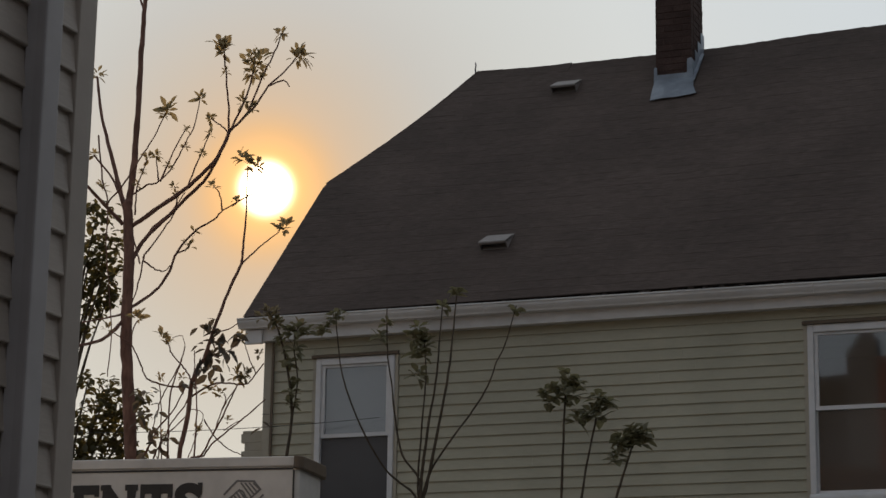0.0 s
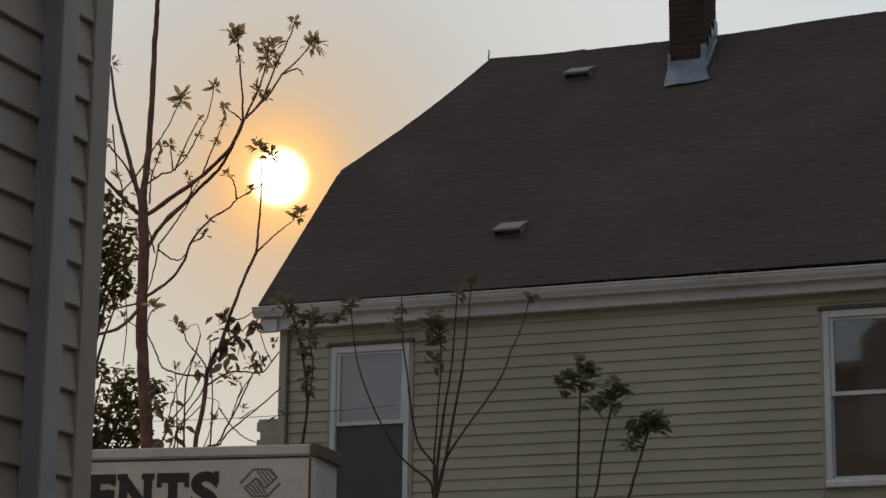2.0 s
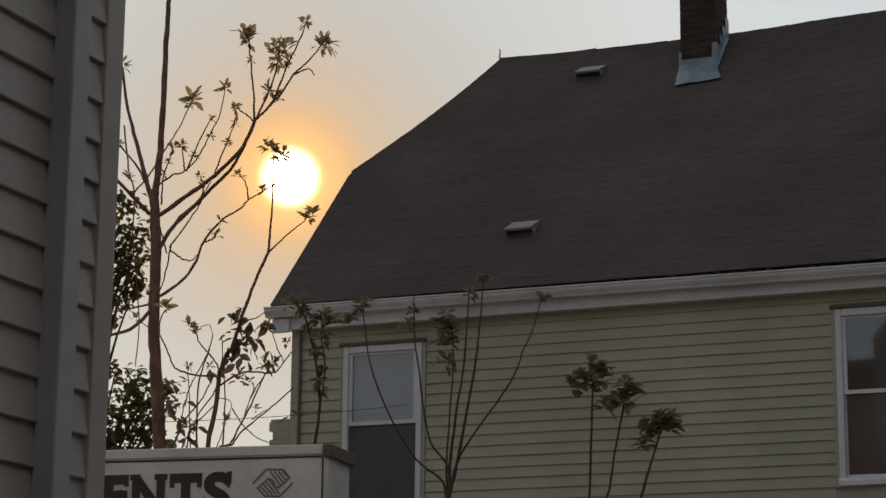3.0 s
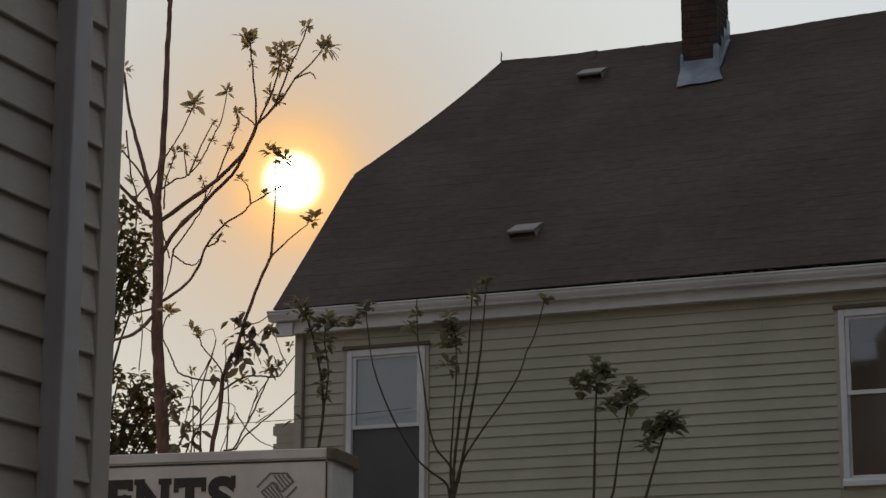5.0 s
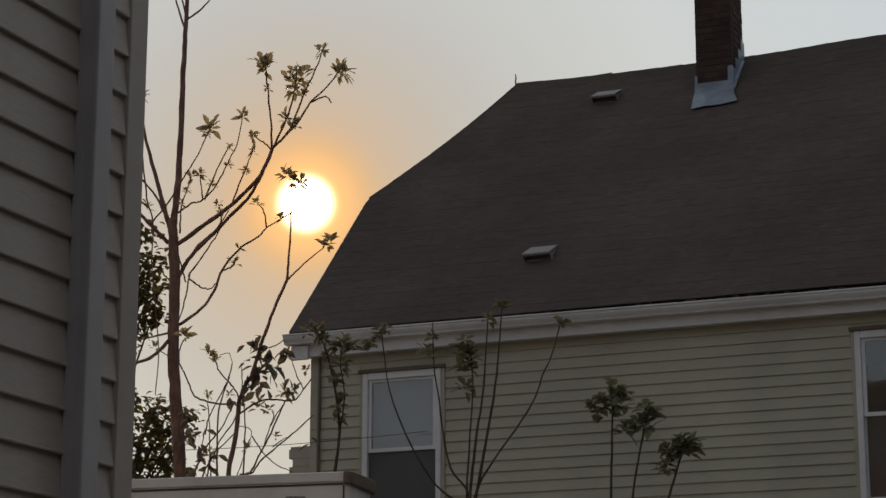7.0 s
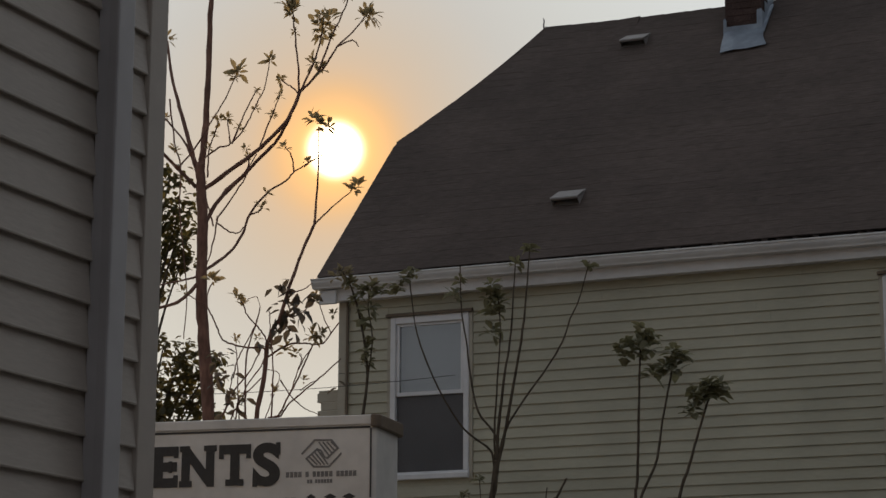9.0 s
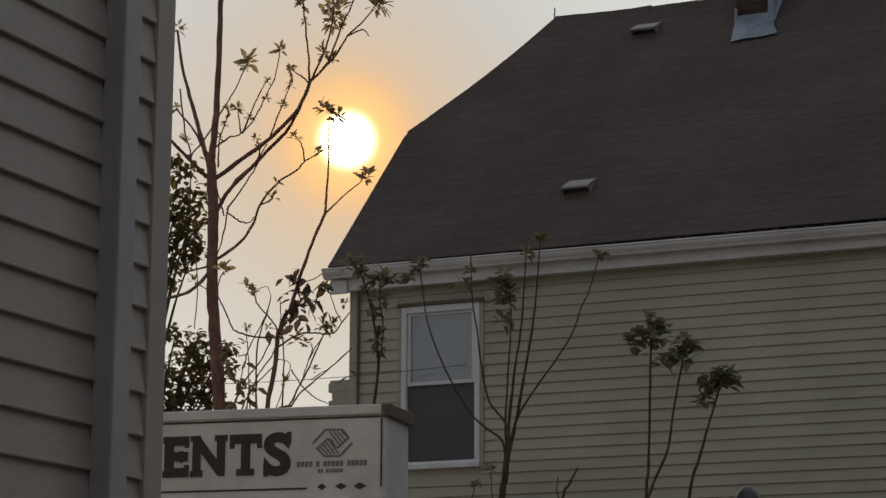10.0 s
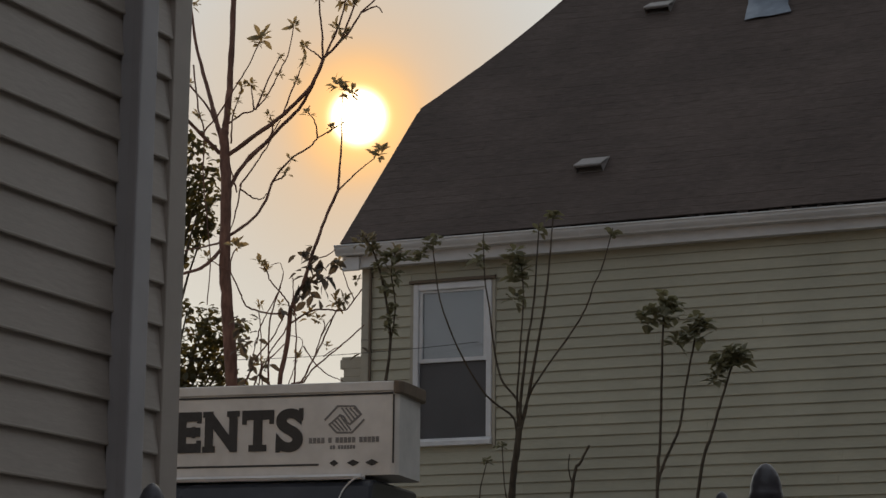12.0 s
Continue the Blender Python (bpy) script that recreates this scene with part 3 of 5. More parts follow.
def chimney(roof):
    x0, x1, y0, y1, zb, zt = -6.228, -5.831, 21.515, 21.978, 8.65, 10.66
    ch = part("chimney", in_far(boxes(((x0 + 0.005, y0 + 0.005, zb), (x1 - 0.005, y1 - 0.005, zt)))), M_MORTAR, far, "dark red brick chimney with lead flashing")
    bh = 0.062
    bm = boxes(((0, 0, 0), (1, 1, 1)))
    me = bpy.data.meshes.new("brick")
    bmesh.ops.bevel(bm, geom=bm.edges[:], offset=0.03, segments=1, affect="EDGES")
    bmesh.ops.recalc_face_normals(bm, faces=bm.faces[:])
    bm.to_mesh(me)
    bm.free()
    me.materials.append(M_BRICK)
    rnd = random.Random(8)
    z, row = zb + 0.02, 0
    while z < zt:
        # front course, then the side course
        cuts = [x0, x0 + 0.195, x1] if row % 2 else [x0, x0 + 0.095, x0 + 0.295, x1]
        for a, b in zip(cuts, cuts[1:]):
            ob = link("brick", me, None, ch)
            ob.matrix_basis = Matrix.Translation(Vector((a + 0.004, y0 - 0.002 + rnd.uniform(0, 0.004), z)) - FO) @ Matrix.Diagonal((b - a - 0.006, 0.09, bh, 1))
        cuts = [y0 + 0.095, y0 + 0.29, y1] if row % 2 else [y0 + 0.095, y0 + 0.19, y0 + 0.385, y1]
        for a, b in zip(cuts, cuts[1:]):
            for xx in (x1 - 0.09, x0):
                ob = link("brick", me, None, ch)
                ob.matrix_basis = Matrix.Translation(Vector((xx + rnd.uniform(-0.002, 0.003), a + 0.004, z)) - FO) @ Matrix.Diagonal((0.09, b - a - 0.008, bh, 1))
        z += bh + 0.010
        row += 1
    # flashing: apron down the slope, an upstand on the front, stepped pieces along the side
    s0 = (21.52 - EAVE_Y) * sqrt(2)
    bm = bmesh.new()
    low = [(x0 + 0.035, s0 - 0.46, 0.03), (x0 + 0.17, s0 - 0.435, 0.036), (x0 + 0.31, s0 - 0.43, 0.03), (x1 + 0.125, s0 - 0.40, 0.036)]
    rows = [[on_roof(x, s0 + 0.02, 0.03) for x in (x0 + 0.0, x0 + 0.13, x0 + 0.27, x1 + 0.02)],
            [on_roof(x, s0 - 0.22, 0.032 + 0.006 * (i % 2)) for i, x in enumerate((x0 + 0.012, x0 + 0.145, x0 + 0.285, x1 + 0.06))], [on_roof(*q) for q in low]]
    up = [[bm.verts.new(p) for p in r] for r in rows]
    dn = [[bm.verts.new(p - Vector((0, -0.7, 0.7)) * 0.006) for p in r] for r in rows]
    for g, fl in ((up, 0), (dn, 1)):
        for i in range(2):
            for k in range(3):
                q = [g[i][k], g[i][k + 1], g[i + 1][k + 1], g[i + 1][k]]
                bm.faces.new(q[::-1] if fl else q)
    edge = [up[0][k] for k in range(4)] + [up[1][3]] + [up[2][k] for k in (3, 2, 1, 0)] + [up[1][0]]
    edged = [dn[0][k] for k in range(4)] + [dn[1][3]] + [dn[2][k] for k in (3, 2, 1, 0)] + [dn[1][0]]
    for k in range(len(edge)):
        bm.faces.new((edge[k], edge[(k + 1) % 10], edged[(k + 1) % 10], edged[k]))
    part("apron_flashing", in_far(bm), M_LEAD, ch, "dull blue-grey lead apron flashing")
    bm = boxes(((x0 - 0.012, y0 - 0.012, 8.76), (x1 + 0.012, y0 - 0.006, 8.911)))
    part("front_flashing", in_far(bm), M_LEAD, ch)
    for xa, xb, top in ((x0 - 0.016, x0 + 0.022, 9.0), (x1 - 0.05, x1 + 0.0165, 9.07)):
        bm = prism([(xa, 8.74), (xb, 8.74), (xb, top - 0.02), (xb - 0.012, top), (xa + 0.006, top - 0.008)], y0 - 0.019, y0 - 0.0135, 1)
        part("corner_flashing", in_far(bm), M_LEAD, ch)
    bm = bmesh.new()
    for k in range(4):
        ya = y0 - 0.01 + 0.115 * k
        zz = EAVE_Z + ya - EAVE_Y
        add_box(bm, (x1 + 0.006 + 0.001 * k, ya, zz - 0.06), (x1 + 0.011 + 0.001 * k, ya + 0.13, zz + 0.20 + 0.018 * k))
    part("step_flashing", in_far(bm), M_LEAD, ch)
    bm = bmesh.new()
    vs = [bm.verts.new(on_roof(*q)) for q in ((x1 + 0.005, s0 - 0.03, 0.034), (x1 + 0.05, s0 - 0.10, 0.036), (x1 + 0.045, s0 + 0.52, 0.034), (x1 + 0.005, s0 + 0.52, 0.05))]
    ws = [bm.verts.new(v.co - Vector((0, -0.7, 0.7)) * 0.006) for v in vs]
    bm.faces.new(vs)
    bm.faces.new(ws[::-1])
    for k in range(4):
        bm.faces.new((vs[k], vs[(k + 1) % 4], ws[(k + 1) % 4], ws[k]))
    part("side_flashing", in_far(bm), M_LEAD, ch)
    part("chimney_cap", in_far(boxes(((x0 - 0.05, y0 - 0.05, zt), (x1 + 0.05, y1 + 0.05, zt + 0.07)))), M_MORTAR, ch, bevel=0.01)


def roof_vent(x, s):
    """Low sheet-metal box vent: base flange, hood that lies flatter than the roof, open below."""
    w, l = 0.275, 0.235
    base = part("roof_vent", in_far(slab(x + 0.002, x + w - 0.002, s - 0.012, s + l + 0.02, 0.006, 0.009)), M_VENT, far, "dull grey metal roof vent")
    bm = bmesh.new()
    hood = [(s + l, 0.02), (s - 0.02, 0.105), (s - 0.03, 0.097), (s - 0.03, 0.078), (s - 0.022, 0.078), (s - 0.018, 0.092), (s + l - 0.02, 0.012)]
    r0 = [bm.verts.new(on_roof(x, *q)) for q in hood]
    r1 = [bm.verts.new(on_roof(x + w, *q)) for q in hood]
    n = len(hood)
    for i in range(n):
        bm.faces.new((r0[i], r0[(i + 1) % n], r1[(i + 1) % n], r1[i]))
    bm.faces.new(r0)
    bm.faces.new(r1[::-1])
    part("hood", in_far(bm), M_VENT, base)
    for xa in (x + 0.001, x + w - 0.007):
        bm = bmesh.new()
        q = [(s + l - 0.03, 0.008), (s - 0.015, 0.008), (s - 0.015, 0.082)]
        a = [bm.verts.new(on_roof(xa, *p)) for p in q]
        b = [bm.verts.new(on_roof(xa + 0.006, *p)) for p in q]
        bm.faces.new(a)
        bm.faces.new(b[::-1])
        for i in range(3):
            bm.faces.new((a[i], a[(i + 1) % 3], b[(i + 1) % 3], b[i]))
        part("cheek", in_far(bm), M_VENT, base)


def slab(xa, xb, sa, sb, ha, hb):
    bm = bmesh.new()
    vs = [bm.verts.new(on_roof(x, s, h)) for h in (ha - 0.01, hb) for x, s in ((xa, sa), (xb, sa), (xb, sb), (xa, sb))]
    for f in ((0, 3, 2, 1), (4, 5, 6, 7), (0, 1, 5, 4), (1, 2, 6, 5), (2, 3, 7, 6), (3, 0, 4, 7)):
        bm.faces.new([vs[i] for i in f])
    return bm


def far_boards(wall):
    """The boards of the front wall, course by course, cut at the windows and lapped at random joints."""
    me = board_mesh("board_yellow", 0.0155, M_SIDING_YELLOW)
    rnd = random.Random(21)
    z = 5.607 + 0.0
    while z > 0.3:
        stretches = [[HX0 + 0.068, HX1]]
        for x0, zb, zt in WINDOWS:
            if z + COURSE > zb - 0.01 and z < zt + 0.0:
                a, b = stretches.pop()
                stretches += [[a, x0 - 0.037], [x0 + WIN_W + 0.037, b]]
        for a, b in stretches:
            cuts = [a]
            if b - a > 1.5:
                c = a + rnd.uniform(0.7, 3.2)
                while c < b - 0.5:
                    cuts.append(c)
                    c += rnd.uniform(2.6, 3.7)
            cuts.append(b)
            for i, (p, q) in enumerate(zip(cuts, cuts[1:])):
                ob = link("board", me, None, wall)
                ob.matrix_basis = Matrix.Translation(Vector((p + 0.001, D - 0.0005 * (i % 2), z + rnd.uniform(-0.0012, 0.0012))) - FO) @ Matrix.Diagonal((q - p - 0.0015, 1, min(1, (5.688 - z) / (COURSE + 0.012)), 1))
        z -= COURSE


def shingles(roof):
    """Three-tab shingles: those of the middle stretch are pieces of their own, the rest is joined."""
    rnd = random.Random(33)
    exposure, tab = 0.142, 0.305
    total = (RIDGE_Y - EAVE_Y) * sqrt(2)
    rows = int(total / exposure) + 1
    verts, faces, singles = [], [], 0
    for r in range(rows):
        s0, s1 = r * exposure - 0.012, min((r + 1) * exposure + 0.02, total - 0.01)
        x = RAKE_X - 0.012 - tab * (0.5 if r % 2 else 0.0) - rnd.uniform(0, 0.03)
        while x < -2.3:
            xa, xb = x, x + tab - 0.0009
            x += tab
            y0, y1 = EAVE_Y + s0 / sqrt(2), EAVE_Y + s1 / sqrt(2)
            la, lb = max(xa, hip_x(y0) - 0.004), max(xa, hip_x(y1) - 0.004)
            if la > xb - 0.07:
                continue
            lb = min(lb, xb - 0.004)
            h = 0.005 + rnd.uniform(-0.0006, 0.0012)
            d = rnd.uniform(-0.004, 0.004)
            pts = [on_roof(la, s0 + d, 0.0), on_roof(xb, s0 + d, 0.0), on_roof(xb, s1, 0.0), on_roof(lb, s1, 0.0),
                   on_roof(la, s0 + d, h), on_roof(xb, s0 + d, h), on_roof(xb, s1, 0.004), on_roof(lb, s1, 0.004)]
            quad = ((0, 1, 5, 4), (4, 5, 6, 7), (1, 2, 6, 5), (3, 0, 4, 7))
            if -8.0 < xa < -5.35 and singles < 300:
                me = bpy.data.meshes.new("shingle")
                me.from_pydata([p - FO for p in pts], [], quad)
                link("shingle", me, M_SHINGLE, roof)
                singles += 1
            else:
                k = len(verts)
                verts += [p - FO for p in pts]
                faces += [tuple(k + i for i in q) for q in quad]
    me = bpy.data.meshes.new("shingle_field")
    me.from_pydata(verts, [], faces)
    tagged(link("shingle_field", me, M_SHINGLE, roof), kind="stuff")


# ---------------------------------------------------------------- truck with the sign box over its cab
truck = thing("truck", (-6.2, 13.0, 0), 8.0, "dark truck with a white lettered sign box over its cab", "truck")


def letter(ch, u0, u1, z0, z1, serifs, parent):
    cu = bpy.data.curves.new("letter_" + ch.lower(), "FONT")
    cu.body, cu.size, cu.extrude, cu.offset = ch, 1.0, 0.02, 0.045
    tmp = new("tmp_letter", cu)
    me = bpy.data.meshes.new_from_object(tmp.evaluated_get(bpy.context.evaluated_depsgraph_get()))
    bpy.data.objects.remove(tmp)
    bm = bmesh.new()
    bm.from_mesh(me)
    bpy.data.meshes.remove(me)
    xs, ys, zs = [v.co.x for v in bm.verts], [v.co.y for v in bm.verts], [v.co.z for v in bm.verts]
    for v in bm.verts:
        x = u0 + (v.co.x - min(xs)) / (max(xs) - min(xs)) * (u1 - u0)
        z = z0 + (v.co.y - min(ys)) / (max(ys) - min(ys)) * (z1 - z0)
        v.co = (x, -0.006 + 0.004 * (v.co.z - min(zs)) / (max(zs) - min(zs)), z)
    w, h = u1 - u0, z1 - z0
    for k, (a, b, c, d) in enumerate(serifs):
        add_box(bm, (u0 + a * w, -0.0072 - 0.0002 * k, z0 + c * h), (u0 + b * w, -0.001, z0 + d * h))
    return part("letter", bm, M_BLACK, parent, "black slab-serif letter " + ch)


def build_truck():
    # the sign box: rounded upright corners, a lip on top
    prof = [(-2.32, 0.0), (-0.05, 0.0), (-0.02, 0.006), (0.0, 0.03), (0.0, 0.50), (-0.02, 0.54), (-0.05, 0.56), (-2.32, 0.56)]
    box = part("sign_box", prism(prof, 3.05, 3.60, 2), M_BOARD, truck, "white painted sign box with a black border")
    lip = [(-2.34, -0.012), (-0.045, -0.012), (-0.012, 0.0), (0.012, 0.03), (0.012, 0.51), (-0.02, 0.56), (-2.34, 0.575)]
    part("top_rail", prism(lip, 3.602, 3.668, 2), M_BOARD, box, bevel=0.006)
    part("corner_cap", prism([(-0.03, -0.02), (0.0, -0.018), (0.03, 0.02), (0.04, 0.50), (0.015, 0.565), (-0.02, 0.565)], 3.585, 3.672, 2), M_BROWN_TRIM, box, "dark worn rubber corner cap", bevel=0.008)
    y0 = -0.004
    for (a, b, c, d) in ((-2.28, -0.035, 3.581, 3.594), (-0.036, -0.026, 3.125, 3.579), (-2.28, -0.545, 3.118, 3.131)):
        part("border_line", boxes(((a, y0, c), (b, 0.0005, d))), M_BLACK, box)
    letter("E", -1.565, -1.388, 3.222, 3.498, ((-0.06, 0.5, 0.0, 0.17), (-0.06, 0.5, 0.83, 1.0), (0.82, 1.0, 0.72, 1.0), (0.82, 1.0, 0.0, 0.30), (0.62, 0.76, 0.36, 0.64)), box)
    letter("N", -1.362, -1.128, 3.222, 3.498, ((-0.06, 0.32, 0.0, 0.15), (-0.06, 0.25, 0.86, 1.0), (0.68, 1.06, 0.86, 1.0)), box)
    letter("T", -1.094, -0.868, 3.222, 3.498, ((0.22, 0.78, 0.0, 0.16), (0.0, 0.14, 0.66, 1.0), (0.86, 1.0, 0.66, 1.0), (0.38, 0.62, 0.0, 1.0)), box)
    letter("S", -0.852, -0.661, 3.212, 3.504, ((0.0, 0.16, 0.0, 0.30), (0.84, 1.0, 0.72, 1.0)), box)
    # emblem: two interlocked outlines with slanting bars, as plain shapes
    def ribbon(name, line, wide, front):
        """A flat raised stroke with mitred corners."""
        line = [Vector(p) for p in line]
        bm = bmesh.new()
        rows = []
        for i, p in enumerate(line):
            d0 = (p - line[i - 1]).normalized() if i else (line[1] - p).normalized()
            d1 = (line[i + 1] - p).normalized() if i + 1 < len(line) else d0
            n0, n1 = Vector((-d0.y, d0.x)), Vector((-d1.y, d1.x))
            m = (n0 + n1).normalized()
            m *= wide / 2 / max(0.5, m.dot(n0))
            rows.append([bm.verts.new((v.x, y, v.y)) for v, y in ((p - m, front), (p + m, front), (p + m, 0.0005), (p - m, 0.0005))])
        for r0, r1 in zip(rows, rows[1:]):
            for k in range(4):
                bm.faces.new((r0[k], r0[(k + 1) % 4], r1[(k + 1) % 4], r1[k]))
        bm.faces.new(rows[0][::-1])
        bm.faces.new(rows[-1])
        part(name, bm, M_GREY_PRINT, box)
    ribbon("emblem_outline", [(-0.510, 3.420), (-0.420, 3.511), (-0.302, 3.507), (-0.258, 3.453), (-0.332, 3.388), (-0.353, 3.398), (-0.376, 3.440)], 0.0125, -0.0042)
    ribbon("emblem_outline", [(-0.234, 3.419), (-0.319, 3.332), (-0.425, 3.335), (-0.477, 3.389), (-0.403, 3.450), (-0.376, 3.440)], 0.0125, -0.0038)
    for i in range(4):
        ribbon("emblem_bar", [(-0.392 + 0.028 * i, 3.497), (-0.318 + 0.019 * i, 3.404 + 0.016 * i)], 0.011, -0.0035)
        ribbon("emblem_bar", [(-0.462 + 0.019 * i, 3.404 + 0.016 * i), (-0.400 + 0.025 * i, 3.346)], 0.011, -0.0033)
    # small print under the emblem, as bars grouped like words
    for z, hgt, u, step, words in ((3.285, 0.036, -0.618, 0.0287, (4, 1, 5, 5)), (3.238, 0.024, -0.470, 0.0205, (2, 6))):
        for n in words:
            for i in range(n):
                part("print_bar", boxes(((u, -0.003, z - hgt / 2), (u + step * 0.78, 0.0005, z + hgt / 2))), M_GREY_PRINT, box)
                u += step
            u += step * 0.75
    for u, w in ((-0.44, 0.032), (-0.307, 0.044), (-0.177, 0.046)):
        bm = bmesh.new()
        q = [(u - w, 3.133), (u, 3.133 - 0.022), (u + w, 3.133), (u, 3.133 + 0.022)]
        a = [bm.verts.new((x, -0.004, z)) for x, z in q]
        b = [bm.verts.new((x, 0.0005, z)) for x, z in q]
        bm.faces.new(a)
        bm.faces.new(b[::-1])
        for i in range(4):
            bm.faces.new((a[i], a[(i + 1) % 4], b[(i + 1) % 4], b[i]))
        part("diamond", bm, M_BLACK, box)
    # cab: sloped screen, curved roof edge, doors, bumper
    cab_prof = [(-0.02, 3.02), (-0.10, 2.99), (-0.30, 2.15), (-0.85, 2.0), (-0.92, 0.75), (0.9, 0.75), (0.9, 3.02)]
    cab = part("cab", prism(cab_prof, -2.28, -0.14, 0), M_CAB, truck, "navy truck cab with a raked windscreen", bevel=0.02)
    part("roof_trim", prism([(-0.10, 3.016), (-0.112, 3.034), (-0.09, 3.05), (-0.004, 3.05), (-0.004, 3.018)], -2.25, -0.22, 0), M_WHITE, cab, "thin white roof trim")
    bm = bmesh.new()
    line = smooth_line([(-0.19, -0.10, 3.034), (-0.26, -0.11, 3.015), (-0.34, -0.12, 2.93), (-0.38, -0.18, 2.75)], 5)
    tube(bm, line, 0.006, 0.006, 6)
    part("screen_trim", bm, M_WHITE, cab)
    part("windscreen", prism([(-0.162, 2.85), (-0.305, 2.22), (-0.30, 2.21), (-0.152, 2.85)], -2.1, -0.5, 0), M_GLASS, cab)
    part("bumper", boxes(((-2.3, -1.05, 0.45), (0.07, -0.86, 0.72))), M_IRON, truck, bevel=0.03)
    part("chassis", boxes(((-2.0, -0.8, 0.55), (-0.25, 5.6, 0.74))), M_IRON, truck)
    part("flat_bed", boxes(((-2.3, 1.0, 0.95), (0.05, 5.8, 1.10))), M_BROWN_TRIM, truck, bevel=0.01)
    part("bed_bearers", boxes(((-1.9, 1.0, 0.74), (-1.75, 5.7, 0.95)), ((-0.5, 1.0, 0.74), (-0.35, 5.7, 0.95))), M_IRON, truck)
    for y in (-0.05, 4.3):
        for u in (-2.15, -0.29):
            wheel = part("wheel", spin_x([(0.46, -0.11), (0.48, -0.07), (0.48, 0.07), (0.46, 0.11), (0.27, 0.12), (0.27, -0.12)], (u, y, 0.48)), M_RUBBER, truck)
            part("rim", spin_x([(0.265, -0.10), (0.265, 0.10), (0.06, 0.06), (0.06, -0.06)], (u, y, 0.48)), M_LEAD, wheel)


def spin_x(profile, at, sides=24):
    bm = bmesh.new()
    rings = [[bm.verts.new((at[0] + t, at[1] + r * cos(2 * pi * k / sides), at[2] + r * sin(2 * pi * k / sides))) for k in range(sides)] for r, t in profile]
    n = len(rings)
    for i in range(n):
        a, b = rings[i], rings[(i + 1) % n]
        for k in range(sides):
            bm.faces.new((a[k], a[(k + 1) % sides], b[(k + 1) % sides], b[k]))
    return bm


# ---------------------------------------------------------------- trees
def one_leaf(bm, base, way, length, width, fold, rnd):
    """A pointed leaf, folded along its midrib and drooping."""
    way = way.normalized()
    side = way.cross(Vector((rnd.uniform(-0.4, 0.4), rnd.uniform(-0.4, 0.4), 1))).normalized()
    nrm = side.cross(way)
    mid, edges = [], ([], [])
    for t, w in ((0.0, 0.04), (0.22, 0.62), (0.5, 1.0), (0.78, 0.6), (1.0, 0.0)):
        c = base + way * length * t - Vector((0, 0, 1)) * length * 0.22 * t * t
        mid.append(bm.verts.new(c))
        if w:
            for k, sg in ((0, 1), (1, -1)):
                edges[k].append(bm.verts.new(c + side * sg * width * 0.5 * w + nrm * fold * width * w))
    for k in (0, 1):
        e = edges[k]
        for i in range(3):
            q = (mid[i], mid[i + 1], e[i + 1], e[i])
            bm.faces.new(q if k == 0 else q[::-1])
        q = (mid[3], mid[4], e[3])
        bm.faces.new(q if k == 0 else q[::-1])


def cluster_meshes(mat, count, leaves, size, kind, wide=1.0, lift=(-0.5, 1.1), spread=0.045):
    out = []
    for c in range(count):
        rnd = random.Random(100 + 17 * c + len(kind))
        bm = bmesh.new()
        for k in range(leaves + c % 3 - 1):
            a = 2 * pi * k / leaves + rnd.uniform(-0.5, 0.5)
            up = rnd.uniform(*lift)
            way = Vector((cos(a), sin(a), up))
            l = size * rnd.uniform(0.6, 1.2)
            one_leaf(bm, Vector((cos(a), sin(a), up)) * 0.012 + Vector((rnd.uniform(-0.02, 0.02), rnd.uniform(-0.02, 0.02), rnd.uniform(-1, 1) * spread)), way, l, l * rnd.uniform(0.38, 0.56) * wide, rnd.uniform(0.05, 0.3), rnd)
        me = bpy.data.meshes.new(kind)
        bm.to_mesh(me)
        bm.free()
        me.materials.append(mat)
        out.append(me)
    return out


TIP_LEAVES = cluster_meshes(M_LEAF, 7, 14, 0.104, "tuft", 0.92, (-0.45, 1.9), 0.028)
GREEN_LEAVES = cluster_meshes(M_LEAF_GREEN, 6, 18, 0.118, "tuft_green", 1.35)


def hanging_leaves(mat, count, size):
    """Single broad leaves on short stalks, drooping."""
    out = []
    for c in range(count):
        rnd = random.Random(300 + c)
        bm = bmesh.new()
        a = 2 * pi * c / count
        way = Vector((cos(a), 0.5 * sin(a), rnd.uniform(-1.3, 0.25)))
        l = size * rnd.uniform(0.8, 1.2)
        one_leaf(bm, way.normalized() * 0.012, way, l, l * rnd.uniform(0.6, 0.8), rnd.uniform(0.05, 0.2), rnd)
        me = bpy.data.meshes.new("leaf")
        bm.to_mesh(me)
        bm.free()
        me.materials.append(mat)
        out.append(me)
    return out


HANGING_LEAVES = hanging_leaves(M_LEAF_DARK, 9, 0.082)


def put_single_leaves(parent, places, each, spread, seed):
    rnd = random.Random(seed)
    for p in places:
        for k in range(each):
            ob = link("leaf", HANGING_LEAVES[rnd.randrange(9)], None, parent)
            q = Vector(p) + Vector((rnd.gauss(0, spread), rnd.gauss(0, spread), rnd.gauss(0, spread)))
            sc = rnd.uniform(0.75, 1.2)
            ob.matrix_basis = pose(*q, rnd.uniform(-30, 30), rnd.uniform(-35, 35), rnd.uniform(-25, 25)) @ Matrix.Diagonal((sc, sc, sc, 1))


